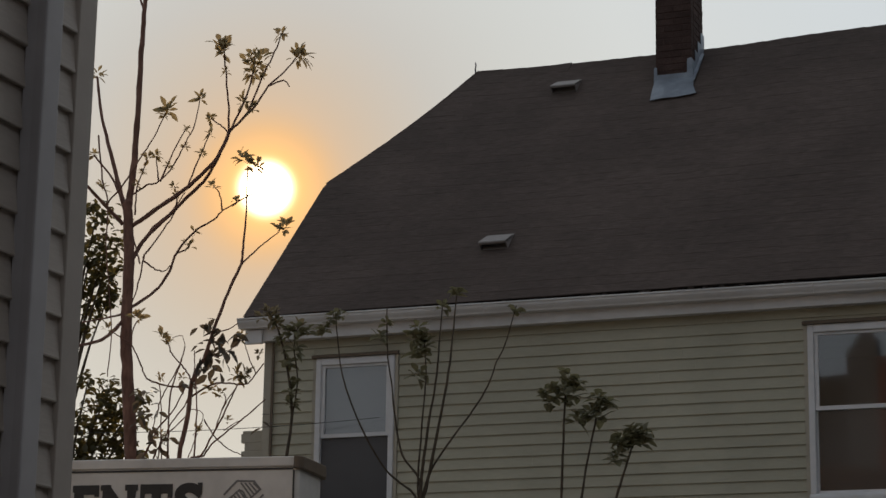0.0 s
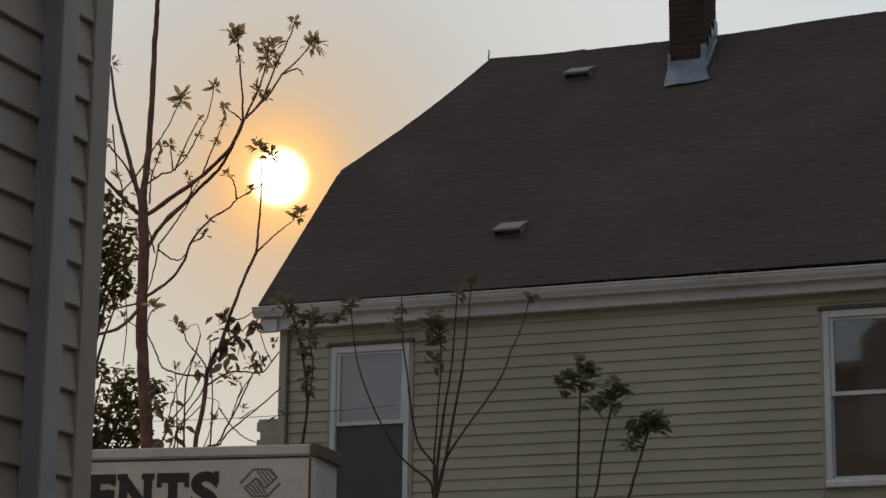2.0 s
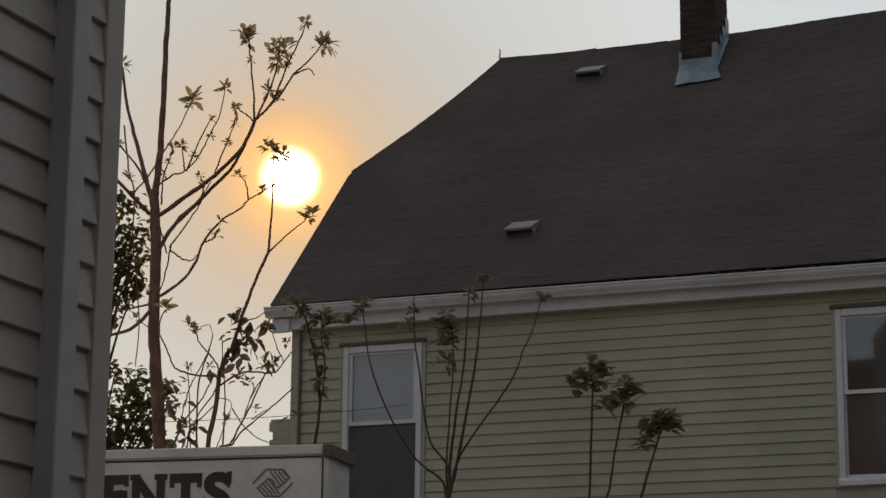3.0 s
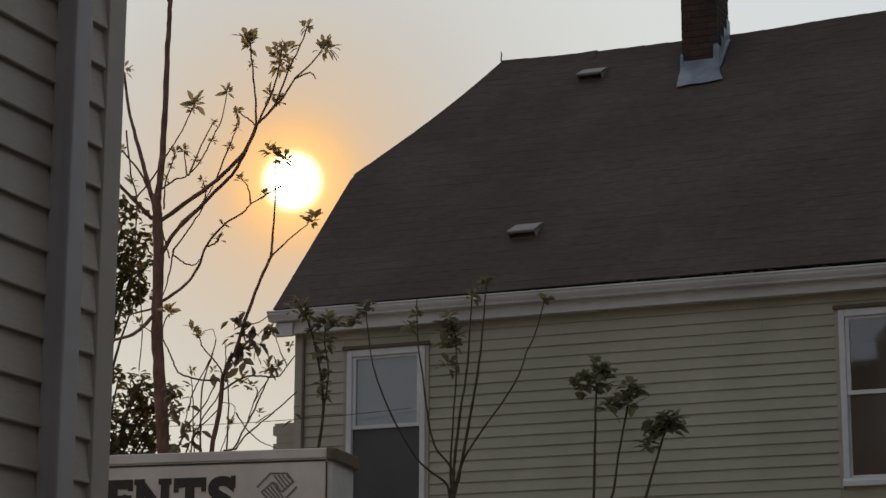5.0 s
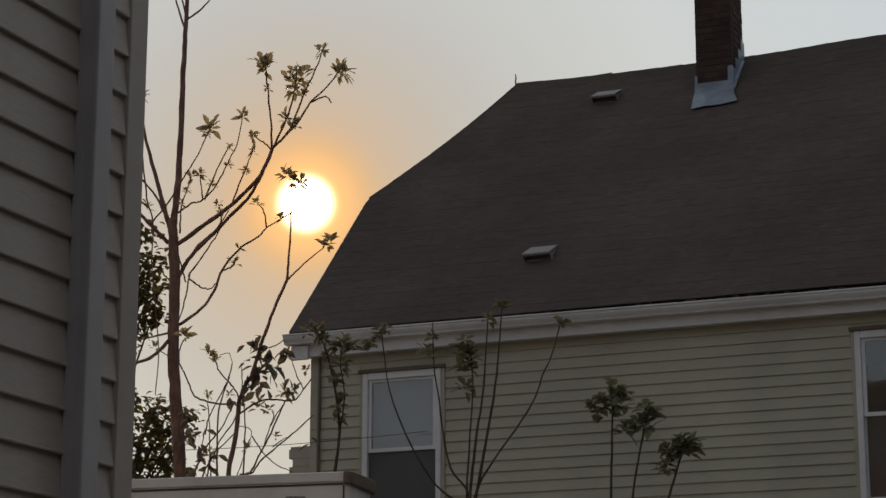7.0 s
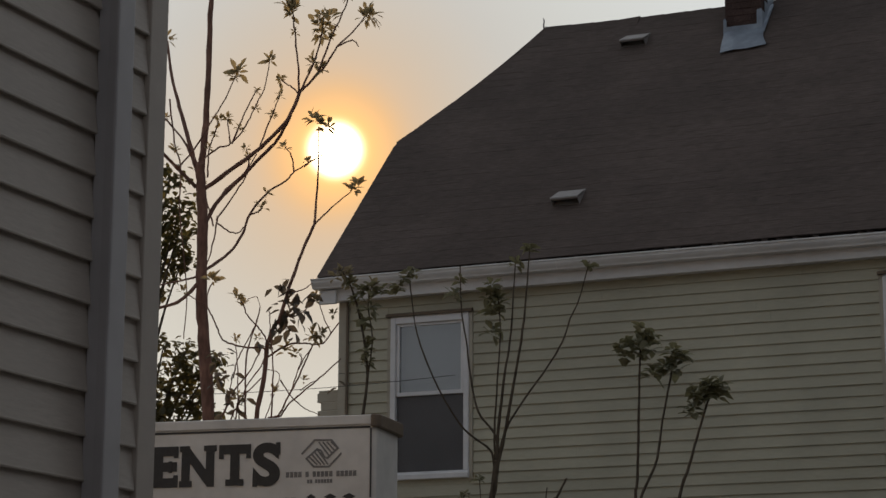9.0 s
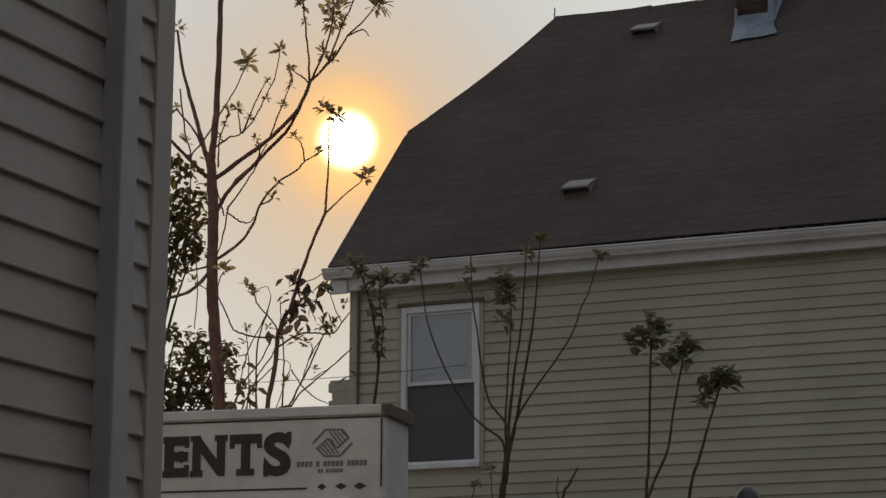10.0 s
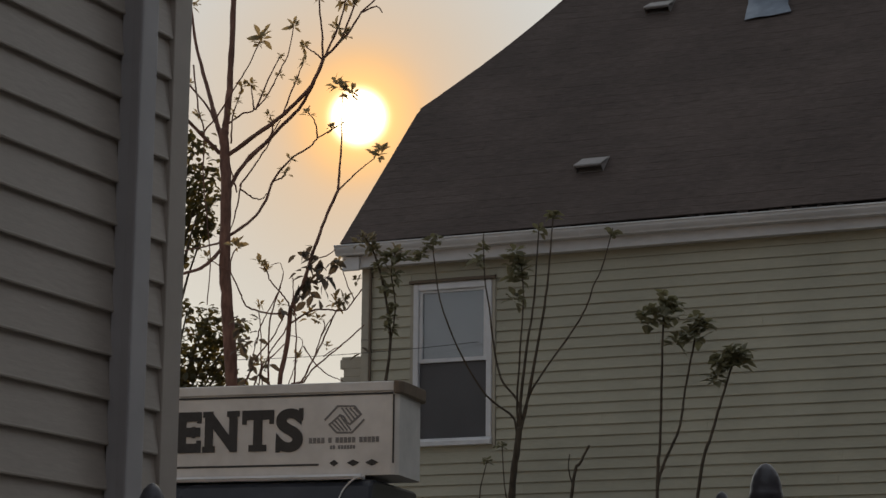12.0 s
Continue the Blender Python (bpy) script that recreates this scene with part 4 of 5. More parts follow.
def put_leaves(parent, kinds, places, size=1.0, seed=1):
    rnd = random.Random(seed)
    for p in places:
        ob = link("tuft", kinds[rnd.randrange(len(kinds))], None, parent)
        s = size * rnd.uniform(0.75, 1.2)
        ob.matrix_basis = pose(*p, rnd.uniform(-25, 25), rnd.uniform(-25, 25), rnd.uniform(0, 360)) @ Matrix.Diagonal((s, s, s, 1))


def street_tree():
    t = thing("tree", (-8.76, 15, 0), 24, "young tree with reddish bare limbs and tufts of new leaves", "tree")
    b = M_BARK
    limb("trunk", t, [(0.2, 0, 0), (0.19, 0, 1.5), (0.17, 0, 3.0), (0.13, 0, 4.03), (0.075, 0, 4.68), (0.045, 0, 5.09), (0.04, 0, 5.6), (0.02, 0, 5.92), (0.01, 0, 6.12)], 0.057, 0.037, b, sides=12)
    limb("limb", t, ((0.015, 0, 6.05), (0.04, 0, 6.35), (0.05, 0, 6.64), (0.055, 0, 7.17), (0.06, 0, 7.51), (0.07, 0, 7.84), (0.08, 0, 8.25)), 0.030, 0.016, b, sides=9)
    for pts, r0, r1 in (
            (((0.06, 0, 7.74), (0.0, 0.1, 7.93), (-0.06, 0.2, 8.12)), 0.010, 0.006),
            (((0.065, 0, 7.82), (0.20, -0.1, 7.88), (0.33, -0.2, 8.0)), 0.009, 0.005),
            (((0.065, 0, 7.86), (0.03, 0, 8.0), (-0.02, 0, 8.2)), 0.008, 0.005),
            (((-0.01, 0, 6.05), (-0.09, 0.1, 6.3), (-0.18, 0.2, 6.59), (-0.28, 0.3, 6.94), (-0.34, 0.4, 7.28)), 0.022, 0.010),
            (((0.04, 0, 5.90), (0.28, -0.1, 6.05), (0.51, -0.2, 6.2), (0.73, -0.3, 6.41), (0.83, -0.35, 6.63)), 0.019, 0.014),
            (((0.06, 0, 5.62), (0.16, 0.1, 5.84), (0.31, 0.15, 6.02), (0.49, 0.1, 6.2), (0.63, 0, 6.32), (0.75, -0.27, 6.45)), 0.018, 0.012),
            (((0.05, 0, 5.22), (0.24, 0.2, 5.42), (0.34, 0.3, 5.61), (0.39, 0.35, 5.78), (0.52, 0.4, 5.97), (0.68, 0.4, 6.08), (0.75, 0.4, 6.16), (0.99, 0.4, 6.31)), 0.013, 0.005),
            (((-0.02, 0, 5.92), (-0.17, -0.1, 6.06), (-0.30, -0.2, 6.18)), 0.017, 0.012),
            (((-0.03, 0, 6.10), (-0.14, 0.1, 6.33), (-0.31, 0.2, 6.55)), 0.011, 0.007),
            (((0.03, 0, 5.15), (-0.05, -0.1, 5.02), (-0.15, -0.2, 4.92), (-0.40, -0.35, 4.82)), 0.016, 0.012),
            (((0.03, 0, 5.19), (-0.14, 0.2, 5.19), (-0.36, 0.45, 5.2)), 0.009, 0.006)):
        limb("limb", t, pts, r0, r1, b)
    for pts in (((0.82, -0.35, 6.62), (0.81, -0.35, 6.83), (0.78, -0.4, 7.1), (0.76, -0.4, 7.3)), ((0.83, -0.35, 6.62), (0.93, -0.3, 6.88), (0.99, -0.25, 7.15), (1.0, -0.2, 7.3)),
                ((0.84, -0.35, 6.63), (0.97, -0.4, 6.77), (1.07, -0.45, 7.04), (1.17, -0.5, 7.24), (1.22, -0.5, 7.4)), ((0.84, -0.35, 6.63), (1.01, -0.3, 6.84), (1.12, -0.3, 7.02), (1.25, -0.25, 7.17), (1.36, -0.2, 7.34))):
        limb("branch", t, pts, 0.0095, 0.005, b, wobble=0.007)
    for pts in (((0.825, -0.35, 6.60), (0.77, -0.33, 6.66), (0.72, -0.3, 6.70), (0.67, -0.3, 6.74)), ((0.14, 0.1, 5.67), (0.26, 0.2, 5.89), (0.37, 0.25, 6.1), (0.38, 0.25, 6.24)), ((0.12, 0.1, 5.62), (0.08, 0.1, 5.76), (0.03, 0.05, 5.93)),
                ((0.74, 0.4, 6.16), (0.72, 0.4, 6.29), (0.66, 0.4, 6.37)), ((0.14, 0.1, 5.65), (0.22, 0.15, 5.60), (0.30, 0.25, 5.60), (0.35, 0.3, 5.66)), ((0.15, 0.1, 5.70), (0.12, 0.05, 5.45), (0.07, 0, 5.24)),
                ((-0.16, -0.1, 6.05), (-0.01, -0.2, 6.2), (0.13, -0.3, 6.4), (0.23, -0.3, 6.58), (0.32, -0.3, 6.8)), ((0.03, 0, 6.16), (0.16, -0.1, 6.22), (0.27, -0.2, 6.23), (0.37, -0.2, 6.35), (0.45, -0.2, 6.52), (0.54, -0.2, 6.73), (0.57, -0.2, 6.94)),
                ((0.27, -0.2, 6.23), (0.255, -0.2, 6.32), (0.24, -0.2, 6.44)), ((0.28, -0.2, 6.23), (0.37, -0.15, 6.5), (0.46, -0.1, 6.71)), ((0.49, -0.2, 6.17), (0.57, -0.2, 6.4), (0.66, -0.2, 6.64)),
                ((-0.23, -0.2, 6.6), (-0.18, -0.2, 6.24), (-0.13, -0.2, 6.04), (-0.12, -0.2, 5.64), (-0.05, -0.2, 5.05), (-0.06, -0.2, 4.64)), ((0.40, 0.35, 5.78), (0.46, 0.35, 5.81), (0.50, 0.3, 5.84)),
                ((0.31, 0.15, 6.02), (0.38, 0.2, 6.16), (0.36, 0.2, 6.30)), ((0.07, 0, 6.0), (0.09, -0.1, 6.2), (0.17, -0.2, 6.42)), ((1.12, -0.3, 7.02), (1.24, -0.3, 7.07), (1.29, -0.3, 7.02)), ((0.10, 0.05, 5.72), (0.2, 0.2, 5.95), (0.34, 0.3, 6.12), (0.44, 0.3, 6.28))):
        limb("twig", t, pts, 0.0078, 0.0042, b, sides=5, wobble=0.008)
    put_leaves(t, TIP_LEAVES, [(-0.34, 0.4, 7.29), (0.32, -0.3, 6.80), (0.57, -0.2, 6.93), (0.76, -0.4, 7.30), (0.755, -0.4, 7.26), (1.0, -0.2, 7.29), (0.995, -0.23, 7.2), (0.985, -0.25, 7.13), (1.215, -0.5, 7.39),
                               (1.36, -0.2, 7.33), (1.33, -0.22, 7.29), (0.93, -0.3, 6.87), (0.99, -0.4, 6.80), (1.03, -0.22, 7.26), (0.95, -0.25, 7.22), (1.39, -0.2, 7.30), (0.73, -0.4, 7.29)], 1.0, 5)
    put_leaves(t, TIP_LEAVES, [(0.17, -0.2, 6.42), (0.24, -0.2, 6.44), (0.08, -0.1, 6.22), (0.30, -0.3, 6.75), (0.66, -0.2, 6.63), (0.49, 0.3, 5.83), (0.53, 0.4, 5.97), (0.66, 0.4, 6.36), (-0.18, -0.2, 6.16), (1.06, -0.45, 7.04), (0.14, -0.1, 5.14), (-0.31, 0.2, 6.55)], 0.6, 6)
    put_leaves(t, TIP_LEAVES, [(0.67, -0.3, 6.73), (0.38, 0.25, 6.24), (0.03, 0.05, 5.93), (0.46, -0.1, 6.55), (0.60, -0.2, 6.47), (0.13, -0.15, 6.32), (0.86, 0.4, 6.24), (0.36, 0.2, 6.30), (0.78, -0.4, 7.1), (0.46, -0.1, 6.70), (0.34, -0.2, 6.36)], 0.5, 7)


def sapling():
    t = thing("sapling", (-8.268, 14.614, 0), 24, "slender sapling with many thin shoots and small leaves", "tree")
    b = M_BARK
    limb("trunk", t, [(0.10, 0, 0), (0.16, 0, 2.0), (0.22, 0, 3.4), (0.26, 0, 3.96), (0.31, 0, 4.27), (0.33, 0, 4.52), (0.37, 0, 4.65), (0.43, 0, 4.76), (0.49, 0, 4.98), (0.58, 0, 5.25), (0.68, 0, 5.49)], 0.023, 0.011, b, sides=8)
    limb("limb", t, [(0.68, 0, 5.49), (0.69, 0, 5.66), (0.70, 0, 5.84), (0.70, 0, 6.09), (0.70, 0, 6.28)], 0.011, 0.004, b)
    limb("limb", t, [(0.68, 0, 5.49), (0.76, 0, 5.57), (0.85, 0, 5.66), (0.96, 0, 5.75)], 0.008, 0.004, b)
    for pts, r0, r1 in (
            (((0.33, 0, 4.49), (0.28, 0, 4.52), (0.19, 0, 4.51), (0.06, 0, 4.54), (-0.01, 0, 4.57), (-0.05, 0, 4.65), (-0.10, 0, 4.76), (-0.14, 0, 4.85), (-0.13, 0, 4.96), (-0.10, 0, 5.02)), 0.0085, 0.005),
            (((0.33, 0, 4.56), (0.30, 0, 4.62), (0.24, 0, 4.69), (0.17, 0, 4.77), (0.14, 0, 4.85), (0.12, 0, 4.88)), 0.007, 0.005),
            (((0.17, 0, 4.89), (0.22, 0, 4.91), (0.25, 0, 4.90), (0.27, 0, 4.83)), 0.003, 0.003),
            (((0.17, 0.05, 3.0), (0.17, 0.05, 3.92), (0.17, 0.03, 4.19), (0.17, 0, 4.40), (0.20, 0, 4.57), (0.24, 0, 4.69), (0.27, 0, 4.83)), 0.009, 0.005),
            (((0.07, 0.1, 4.29), (0.09, 0.1, 4.41), (0.15, 0.08, 4.54), (0.25, 0.04, 4.73)), 0.006, 0.004),
            (((-0.03, 0, 3.90), (0.01, 0, 4.01), (0.09, 0, 4.18), (0.15, 0, 4.26), (0.22, 0, 4.36), (0.29, 0, 4.52)), 0.008, 0.005),
            (((0.04, 0.1, 3.90), (0.07, 0.1, 4.01), (0.14, 0.1, 4.14), (0.19, 0.1, 4.26), (0.28, 0.05, 4.37), (0.33, 0, 4.49)), 0.007, 0.005),
            (((0.36, -0.1, 3.0), (0.38, -0.1, 3.92), (0.39, -0.1, 4.19), (0.38, -0.1, 4.45), (0.36, -0.1, 4.63), (0.35, -0.1, 4.78)), 0.008, 0.004),
            (((0.10, 0, 3.90), (0.11, 0, 4.03), (0.13, 0, 4.12), (0.22, 0, 4.20), (0.32, 0, 4.31)), 0.007, 0.005),
            (((0.34, 0, 4.44), (0.41, 0, 4.49), (0.50, 0, 4.54), (0.60, 0, 4.55), (0.69, 0, 4.54), (0.76, 0, 4.55), (0.81, 0, 4.61), (0.88, 0, 4.71)), 0.0085, 0.005),
            (((0.20, 0.1, 3.0), (0.30, 0.1, 3.88), (0.42, 0.1, 4.00), (0.48, 0.1, 4.12), (0.57, 0.05, 4.28), (0.63, 0, 4.41), (0.68, 0, 4.53)), 0.009, 0.006),
            (((0.22, 0.15, 3.0), (0.34, 0.15, 3.90), (0.44, 0.1, 4.00), (0.50, 0.1, 4.09), (0.61, 0.05, 4.18), (0.74, 0, 4.28), (0.90, 0, 4.43)), 0.009, 0.005),
            (((0.43, 0.1, 4.28), (0.50, 0.1, 4.17), (0.59, 0.1, 4.08), (0.66, 0.1, 4.04), (0.74, 0.1, 4.01)), 0.006, 0.003),
            (((0.51, 0.1, 4.17), (0.56, 0.05, 4.32), (0.61, 0.02, 4.42), (0.67, 0, 4.51)), 0.005, 0.004),
            (((0.82, 0, 4.63), (0.76, 0, 4.76), (0.73, 0, 4.85), (0.71, 0, 4.89)), 0.005, 0.003),
            (((0.47, 0, 4.93), (0.53, 0, 4.95), (0.60, 0, 4.97), (0.67, 0, 5.02)), 0.006, 0.004),
            (((0.44, 0, 4.83), (0.51, 0, 4.75), (0.61, 0, 4.80), (0.69, 0, 4.88)), 0.005, 0.003),
            (((0.33, -0.1, 3.93), (0.37, -0.1, 4.05), (0.40, -0.1, 4.14)), 0.005, 0.003),
            (((0.13, 0.1, 3.2), (0.12, 0.1, 3.90), (0.11, 0.1, 4.10), (0.10, 0.1, 4.36), (0.08, 0.1, 4.54)), 0.007, 0.004),
            (((0.33, 0, 4.34), (0.40, 0, 4.33), (0.43, 0, 4.29), (0.41, 0, 4.22), (0.36, 0, 4.14)), 0.0035, 0.003),
            (((0.59, 0.05, 4.19), (0.67, 0, 4.24), (0.73, 0, 4.26)), 0.005, 0.003),
            (((0.57, 0, 4.34), (0.60, 0, 4.42), (0.58, 0, 4.46)), 0.005, 0.004),
            (((-0.14, 0, 4.84), (-0.20, 0, 4.87), (-0.28, 0, 4.92), (-0.32, 0, 4.94)), 0.005, 0.004),
            (((-0.08, 0.1, 3.3), (-0.05, 0.1, 3.9), (0.02, 0.1, 4.05), (0.06, 0.1, 4.3)), 0.006, 0.004)
):
        limb("shoot", t, pts, r0, r1, b, sides=5, wobble=0.006)
    put_leaves(t, TIP_LEAVES, [(0.70, 0, 6.30), (0.77, 0, 6.27), (0.66, 0, 6.34), (0.98, 0, 5.77), (1.01, 0, 5.80)], 0.8, 9)
    put_leaves(t, TIP_LEAVES, [(-0.09, 0, 5.04), (0.09, 0.03, 4.90), (0.13, 0, 4.86), (0.68, -0.04, 4.60), (0.74, -0.04, 4.61), (0.71, 0, 4.57), (0.48, 0, 4.49), (0.70, -0.04, 4.89)], 0.8, 11)
    put_leaves(t, TIP_LEAVES, [(0.62, 0, 4.26), (0.84, 0, 4.78), (0.09, 0.03, 4.59), (0.26, -0.04, 4.58), (0.12, -0.04, 4.12), (-0.32, -0.04, 4.94), (0.40, 0, 4.17), (0.55, 0, 4.47)], 0.5, 12)
    put_single_leaves(t, [(0.45, -0.04, 5.03), (0.42, -0.04, 4.97), (0.51, 0, 4.97), (0.44, -0.04, 4.87), (0.52, -0.04, 4.87), (0.58, 0.03, 4.95), (0.60, 0.03, 4.84), (0.54, 0, 4.81), (0.47, 0.03, 4.77), (0.47, 0.03, 4.69), (0.51, 0.03, 4.64),
                                   (0.40, -0.04, 4.68), (0.37, 0, 4.63), (0.58, 0, 4.74), (0.65, 0.03, 4.94), (0.41, 0, 4.75), (0.48, 0.03, 4.92), (0.88, 0, 4.24), (0.28, 0, 4.55), (0.45, 0, 4.79), (0.68, 0, 4.91)], 4, 0.027, 10)
    put_single_leaves(t, [(-0.04, -0.04, 4.46), (0.00, 0, 4.49), (-0.08, 0.03, 4.43), (-0.06, 0.03, 4.26), (0.01, 0, 4.20), (-0.03, 0.03, 4.31), (0.09, 0.03, 4.12), (0.00, -0.04, 4.0), (0.05, 0, 4.06), (0.06, 0, 4.3), (0.01, 0, 3.95), (0.16, 0.03, 4.10)], 3, 0.026, 13)


def window_shrub():
    t = thing("tall_shrub", (-6.8, 16.4, 0), 23, "tall leggy shrub with bare grey stems before the house wall", "shrub")
    b = M_BARK_GREY
    limb("stem", t, [(0.0, 0, 0), (0.0, 0, 1.8), (0.0, 0, 3.2), (0.04, 0, 3.58), (0.06, 0, 3.78)], 0.035, 0.024, b, sides=9)
    for pts, r in ((((0.06, 0, 3.7), (0.05, 0, 3.97), (-0.09, 0.05, 4.18), (-0.15, 0.1, 4.46), (-0.19, 0.1, 4.77), (-0.23, 0.1, 5.05), (-0.24, 0.1, 5.4)), 0.011), (((0.06, 0, 3.72), (0.07, 0, 3.99), (0.12, 0, 4.44), (0.17, 0.05, 4.77), (0.2, 0.1, 5.16), (0.22, 0.1, 5.5)), 0.015),
                   (((0.06, 0, 3.72), (0.12, 0, 3.97), (0.2, -0.05, 4.4), (0.27, -0.1, 4.83), (0.31, -0.1, 5.23), (0.335, -0.1, 5.55)), 0.017), (((0.08, 0, 3.85), (0.15, 0, 4.06), (0.3, 0.05, 4.31), (0.47, 0.1, 4.55), (0.6, 0.1, 4.77), (0.67, 0.1, 4.97), (0.74, 0.1, 5.12), (0.83, 0.1, 5.45)), 0.010),
                   (((0.05, 0, 3.78), (0.04, 0, 4.0), (0.07, -0.1, 4.51), (0.09, -0.1, 4.83), (0.07, -0.1, 5.1)), 0.010), (((0.04, 0, 3.62), (0.02, 0, 3.84), (-0.11, 0, 3.95), (-0.23, 0, 4.06), (-0.39, -0.05, 4.31), (-0.54, -0.1, 4.64), (-0.61, -0.1, 4.9), (-0.65, -0.1, 5.22)), 0.011)):
        limb("stem", t, pts, r, 0.005, b)
    for pts in (((0.0, 0, 3.0), (-0.06, -0.1, 3.3), (-0.08, -0.1, 3.62)), ((-0.24, 0, 2.6), (-0.26, 0, 3.2), (-0.2, 0, 3.5))):
        limb("twig", t, pts, 0.007, 0.004, b, sides=5)
    put_leaves(t, GREEN_LEAVES, [(0.04, -0.1, 5.12), (0.02, -0.1, 5.19), (0.02, -0.1, 4.81), (0.08, -0.1, 5.07), (0.0, -0.1, 5.1), (0.05, -0.1, 5.0)], 0.85, 12)
    put_leaves(t, GREEN_LEAVES, [(-0.7, -0.1, 5.25), (-0.67, -0.1, 5.3), (-0.61, -0.1, 5.3), (-0.3, 0.1, 5.16), (-0.24, 0.1, 5.28), (0.82, 0.1, 5.4), (0.22, 0.1, 5.42), (-0.75, -0.1, 5.18), (0.33, -0.1, 5.5)], 0.6, 13)
    put_leaves(t, GREEN_LEAVES, [(-0.08, -0.1, 3.62), (-0.2, 0, 3.5)], 0.5, 14)


def sprigs():
    """Three shrubs along the wall, each with its own stems and leaf tufts."""
    b = M_BARK_GREY
    at, group = (-5.1, 16.2, 0), "thin shrubs before the wall"
    t = thing("thin_shrub", at, 22, "thin shrub of two upright stems topped by green leaf tufts", "shrub", group)
    limb("stem", t, [(-0.42, 0, 0), (-0.40, 0, 1.8), (-0.38, 0, 3.26), (-0.36, 0, 3.54), (-0.34, 0, 4.06), (-0.32, 0, 4.6)], 0.017, 0.0075, b, sides=6)
    limb("stem", t, [(-0.385, 0, 3.2), (-0.345, 0, 3.36), (-0.27, 0.03, 3.53), (-0.2, 0.05, 3.70), (-0.14, 0.1, 4.06), (-0.06, 0.1, 4.44)], 0.0125, 0.0075, b, sides=6)
    put_leaves(t, GREEN_LEAVES, [(-0.29, 0, 4.61), (-0.4, 0, 4.59), (-0.48, 0, 4.57), (-0.22, 0, 4.63), (-0.31, 0, 4.5), (-0.43, 0, 4.48), (-0.29, 0, 4.68), (-0.34, 0.05, 4.62), (-0.25, -0.05, 4.55)], 0.8, 15)
    put_leaves(t, GREEN_LEAVES, [(-0.06, 0.1, 4.47), (-0.12, 0.1, 4.41), (0.0, 0.1, 4.5), (-0.22, 0.1, 4.36), (-0.06, 0.1, 4.54), (-0.04, 0.1, 4.4)], 0.75, 16)
    t = thing("thin_shrub", at, 22, "single leaning shrub stem with one green leaf tuft", "shrub", group)
    limb("stem", t, [(-0.3, 0, 0), (-0.2, 0, 2.0), (-0.06, 0, 3.26), (0.04, 0, 3.64), (0.12, 0, 3.90), (0.20, 0, 4.16)], 0.018, 0.0075, b, sides=6)
    put_leaves(t, GREEN_LEAVES, [(0.21, 0, 4.19), (0.29, 0, 4.25), (0.14, 0, 4.14), (0.07, 0, 4.06), (0.19, 0, 4.28), (0.28, 0, 4.18), (0.12, 0, 4.2), (0.24, 0.05, 4.26)], 0.8, 17)
    t = thing("thin_shrub", at, 22, "short bare shrub stem forking near its tip", "shrub", group)
    limb("stem", t, [(-1.1, 0, 0), (-1.1, 0, 2.4), (-1.02, 0, 3.28), (-0.97, 0, 3.40), (-0.9, 0, 3.54)], 0.017, 0.0075, b, sides=6)
    limb("stem", t, [(-1.03, 0, 3.24), (-1.06, 0, 3.36), (-1.05, 0, 3.47)], 0.007, 0.004, b, sides=5)


def corner_shrub():
    t = thing("leafy_shrub", (-8.4, 17.2, 0), 24, "leafy green shrub against the corner of the house", "shrub")
    limb("stem", t, [(0.0, 0, 0), (0.0, 0, 2.5), (0.05, 0, 4.12), (0.1, 0, 4.71), (0.04, 0, 5.16), (-0.05, 0, 5.47), (-0.14, 0, 5.63)], 0.02, 0.006, M_BARK_GREY, sides=7)
    limb("stem", t, [(0.09, 0, 4.6), (0.14, 0, 5.0), (0.1, 0, 5.3), (0.13, 0, 5.5)], 0.008, 0.004, M_BARK_GREY, sides=6)
    put_leaves(t, TIP_LEAVES, [(-0.14, 0, 5.61), (-0.10, 0, 5.58), (-0.19, 0, 5.58), (-0.05, 0, 5.50), (0.13, 0, 5.48)], 0.95, 19)
    put_leaves(t, GREEN_LEAVES, [(-0.06, 0, 5.53), (-0.01, 0, 5.37), (0.06, 0, 5.16), (0.11, 0, 5.28), (0.10, 0, 4.80), (0.12, 0, 4.98), (0.13, 0, 5.46), (0.2, 0, 5.44), (0.05, 0, 5.45), (0.09, 0, 4.90)], 0.72, 18)


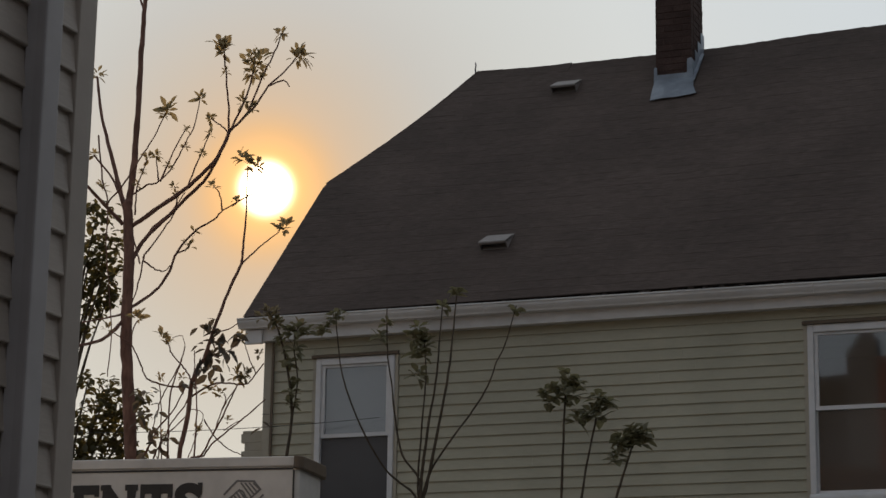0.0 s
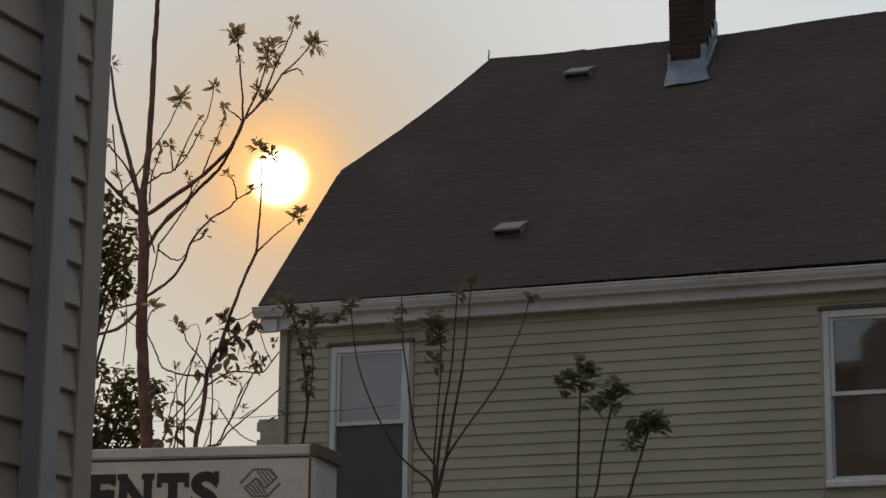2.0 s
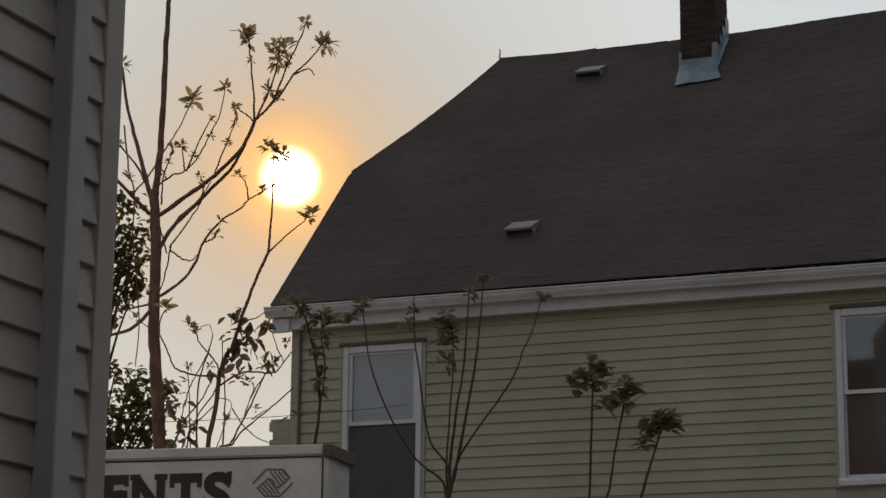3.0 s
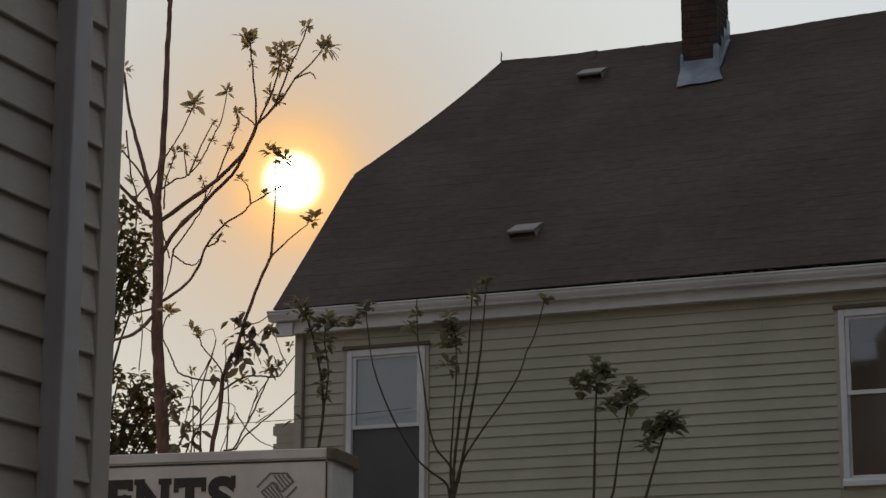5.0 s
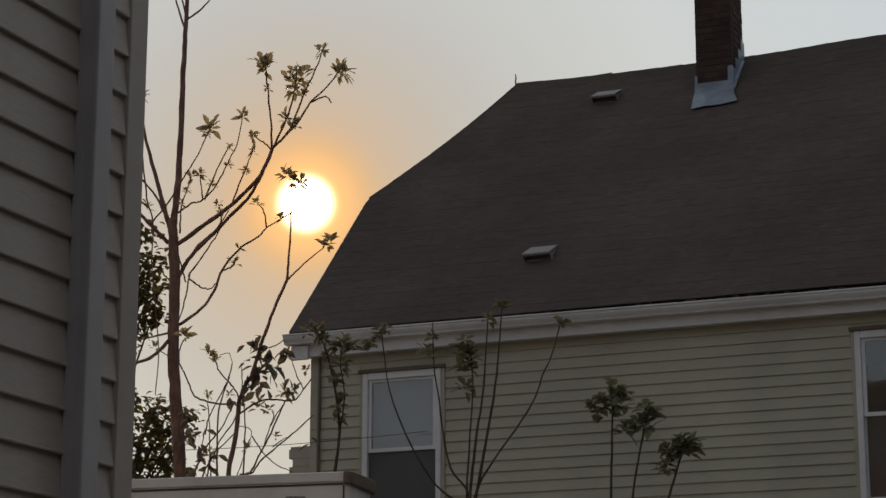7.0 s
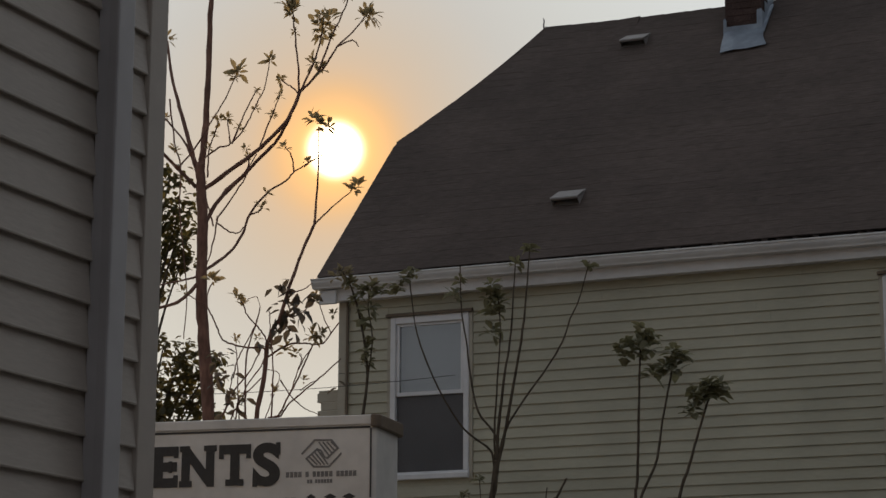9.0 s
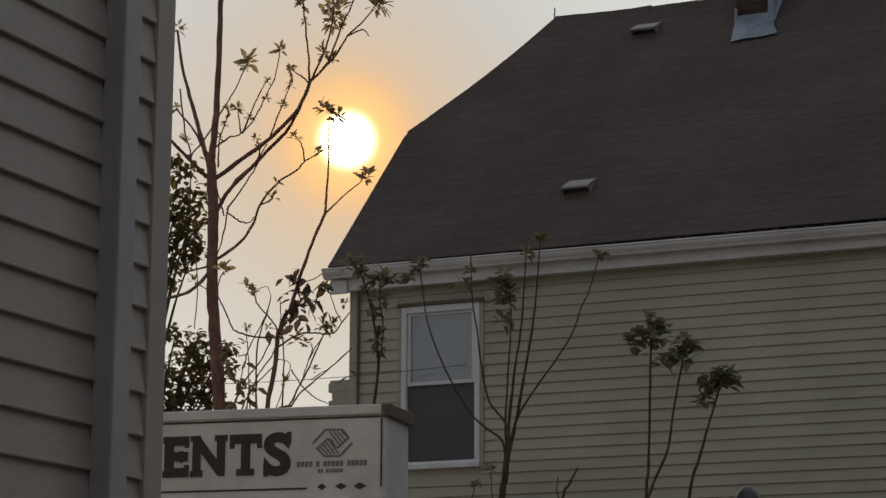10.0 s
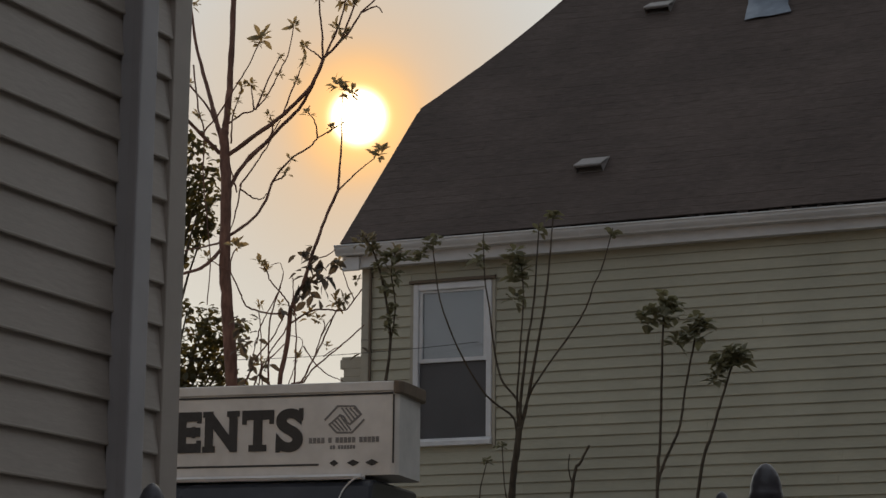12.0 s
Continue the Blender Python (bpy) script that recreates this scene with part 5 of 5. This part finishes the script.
def back_tree(at, height, clumps, label, seed):
    """A leafy tree further off: trunk, limbs and a crown of many small leaves in uneven clumps."""
    rnd = random.Random(seed)
    t = thing("leafy_tree", at, 24, label, "tree")
    limb("trunk", t, [(0, 0, 0), (0.05, 0, height * 0.35), (-0.05, 0, height * 0.7), (0, 0, height * 0.95)], 0.16, 0.03, M_BARK_GREY, sides=9)
    bm = bmesh.new()
    for (u, v, z, r, n) in clumps:
        limb("limb", t, [(0, 0, z * 0.7), (u * 0.5, v * 0.5, z * 0.88), (u, v, z)], 0.028, 0.007, M_BARK_GREY, sides=6)
        for k in range(int(n * 0.6)):
            d = Vector((rnd.gauss(0, 1), rnd.gauss(0, 1), rnd.gauss(0, 1))).normalized()
            if noise.noise(d * 3.1 + Vector((u * 5, z * 3, seed))) < -0.08:
                continue
            sub = 1.1 * r * (0.35 + 0.65 * rnd.random() ** 0.5) * (0.75 + 0.45 * noise.noise(d * 2.3 + Vector((z, u, seed))))
            p = Vector((u, v, z)) + Vector((d.x, d.y, d.z * 0.8)) * sub
            l = rnd.uniform(0.07, 0.14)
            one_leaf(bm, p, Vector((rnd.uniform(-1, 1), rnd.uniform(-1, 1), rnd.uniform(-0.8, 0.5))), l, l * 0.75, 0.15, rnd)
    me = bpy.data.meshes.new("crown")
    bm.to_mesh(me)
    bm.free()
    link("crown", me, M_LEAF_CROWN, t)


# ---------------------------------------------------------------- fence close to the camera
def fence():
    f = thing("iron_fence", (-0.945, 3.3, 0), 0, "black iron fence with acorn finials on its posts", "fence")
    fin = [(0.0235, 0.0), (0.0262, 0.001), (0.0262, 0.0125), (0.0258, 0.014), (0.0246, 0.0165), (0.0243, 0.024), (0.0215, 0.035), (0.0158, 0.048), (0.0075, 0.057), (0.0015, 0.0595)]
    small = [(0.007, 0.0), (0.0125, 0.005), (0.0132, 0.015), (0.0115, 0.026), (0.0075, 0.034), (0.001, 0.0385)]
    bm = lathe(fin, 20)
    post_fin = part("finial", bm, M_IRON, None, smooth=True)
    pick_fin = part("finial", lathe(small, 10), M_IRON, None, smooth=True)
    me_post, me_small = post_fin.data, pick_fin.data
    bpy.data.objects.remove(post_fin)
    bpy.data.objects.remove(pick_fin)
    posts = [-1.102, 0.0, 1.102, 2.204]
    for i, x in enumerate(posts):
        top = 1.906 if i else 1.910
        p = part("post", boxes(((x - 0.024, -0.024, 0.0), (x + 0.024, 0.024, top))), M_IRON, f, bevel=0.003)
        link("finial", me_post, None, p).matrix_basis = Matrix.Translation((x, 0, top - 0.001))
    for x0, x1 in zip(posts, posts[1:]):
        for z in (0.18, 1.72):
            part("rail", boxes(((x0 + 0.025, -0.012, z), (x1 - 0.025, 0.012, z + 0.03))), M_IRON, f)
        for k in range(8):
            x = x1 - 0.071 - k * 0.132
            if x < x0 + 0.04:
                continue
            top = 1.886 if (k == 0 and x1 == 0.0) else 1.868
            p = part("picket", boxes(((x - 0.007, -0.0075, 0.1), (x + 0.007, 0.0075, top))), M_IRON, f)
            link("finial", me_small, None, p).matrix_basis = Matrix.Translation((x, 0, top - 0.001))


# ---------------------------------------------------------------- cable
def cable():
    bm = bmesh.new()
    a, b = Vector((-14.0, 17.6, 5.02)), Vector((-8.1, 18.70, 4.90))
    line = []
    for k in range(25):
        t = k / 24
        line.append(a.lerp(b, t) - Vector((0, 0, 0.16 * 4 * t * (1 - t))))
    tube(bm, line, 0.003, 0.003, 6)
    tagged(part("cable", bm, M_CABLE, None), "thin black service cable running to the house", "cable")


build_near()
front_wall, front_roof = build_far()
build_truck()
street_tree()
sapling()
window_shrub()
sprigs()
corner_shrub()
back_tree((-15.42, 24.93, 0), 8.0, [(0.35, 0, 9.0, 0.28, 225), (0.51, 0.2, 8.67, 0.25, 195), (0.29, 0.1, 8.53, 0.33, 330), (0.5, 0, 8.24, 0.33, 360), (0.26, 0.3, 8.05, 0.31, 330), (0.55, 0.1, 7.89, 0.25, 225), (0.33, 0.2, 7.7, 0.21, 165), (0.26, 0, 7.4, 0.15, 90)], "tall leafy tree dark against the bright sky", 51)
back_tree((-14.79, 24.07, 0), 6.0, [(0.25, 0, 6.53, 0.20, 120), (0.51, 0.2, 6.48, 0.25, 176), (0.62, 0.1, 6.22, 0.28, 223), (0.38, 0, 6.11, 0.39, 390), (0.18, 0.3, 5.93, 0.41, 353), (0.65, 0.1, 5.86, 0.33, 279), (0.92, 0.2, 6.35, 0.18, 83), (0.89, 0, 6.04, 0.20, 102), (0.4, 0.1, 5.6, 0.41, 446), (0.73, 0, 5.53, 0.29, 223), (0.92, 0.2, 5.62, 0.15, 74), (0.14, 0.1, 5.42, 0.41, 353)], "dense leafy tree dark against the bright sky", 52)
fence()
cable()
far_boards(front_wall)
shingles(front_roof)
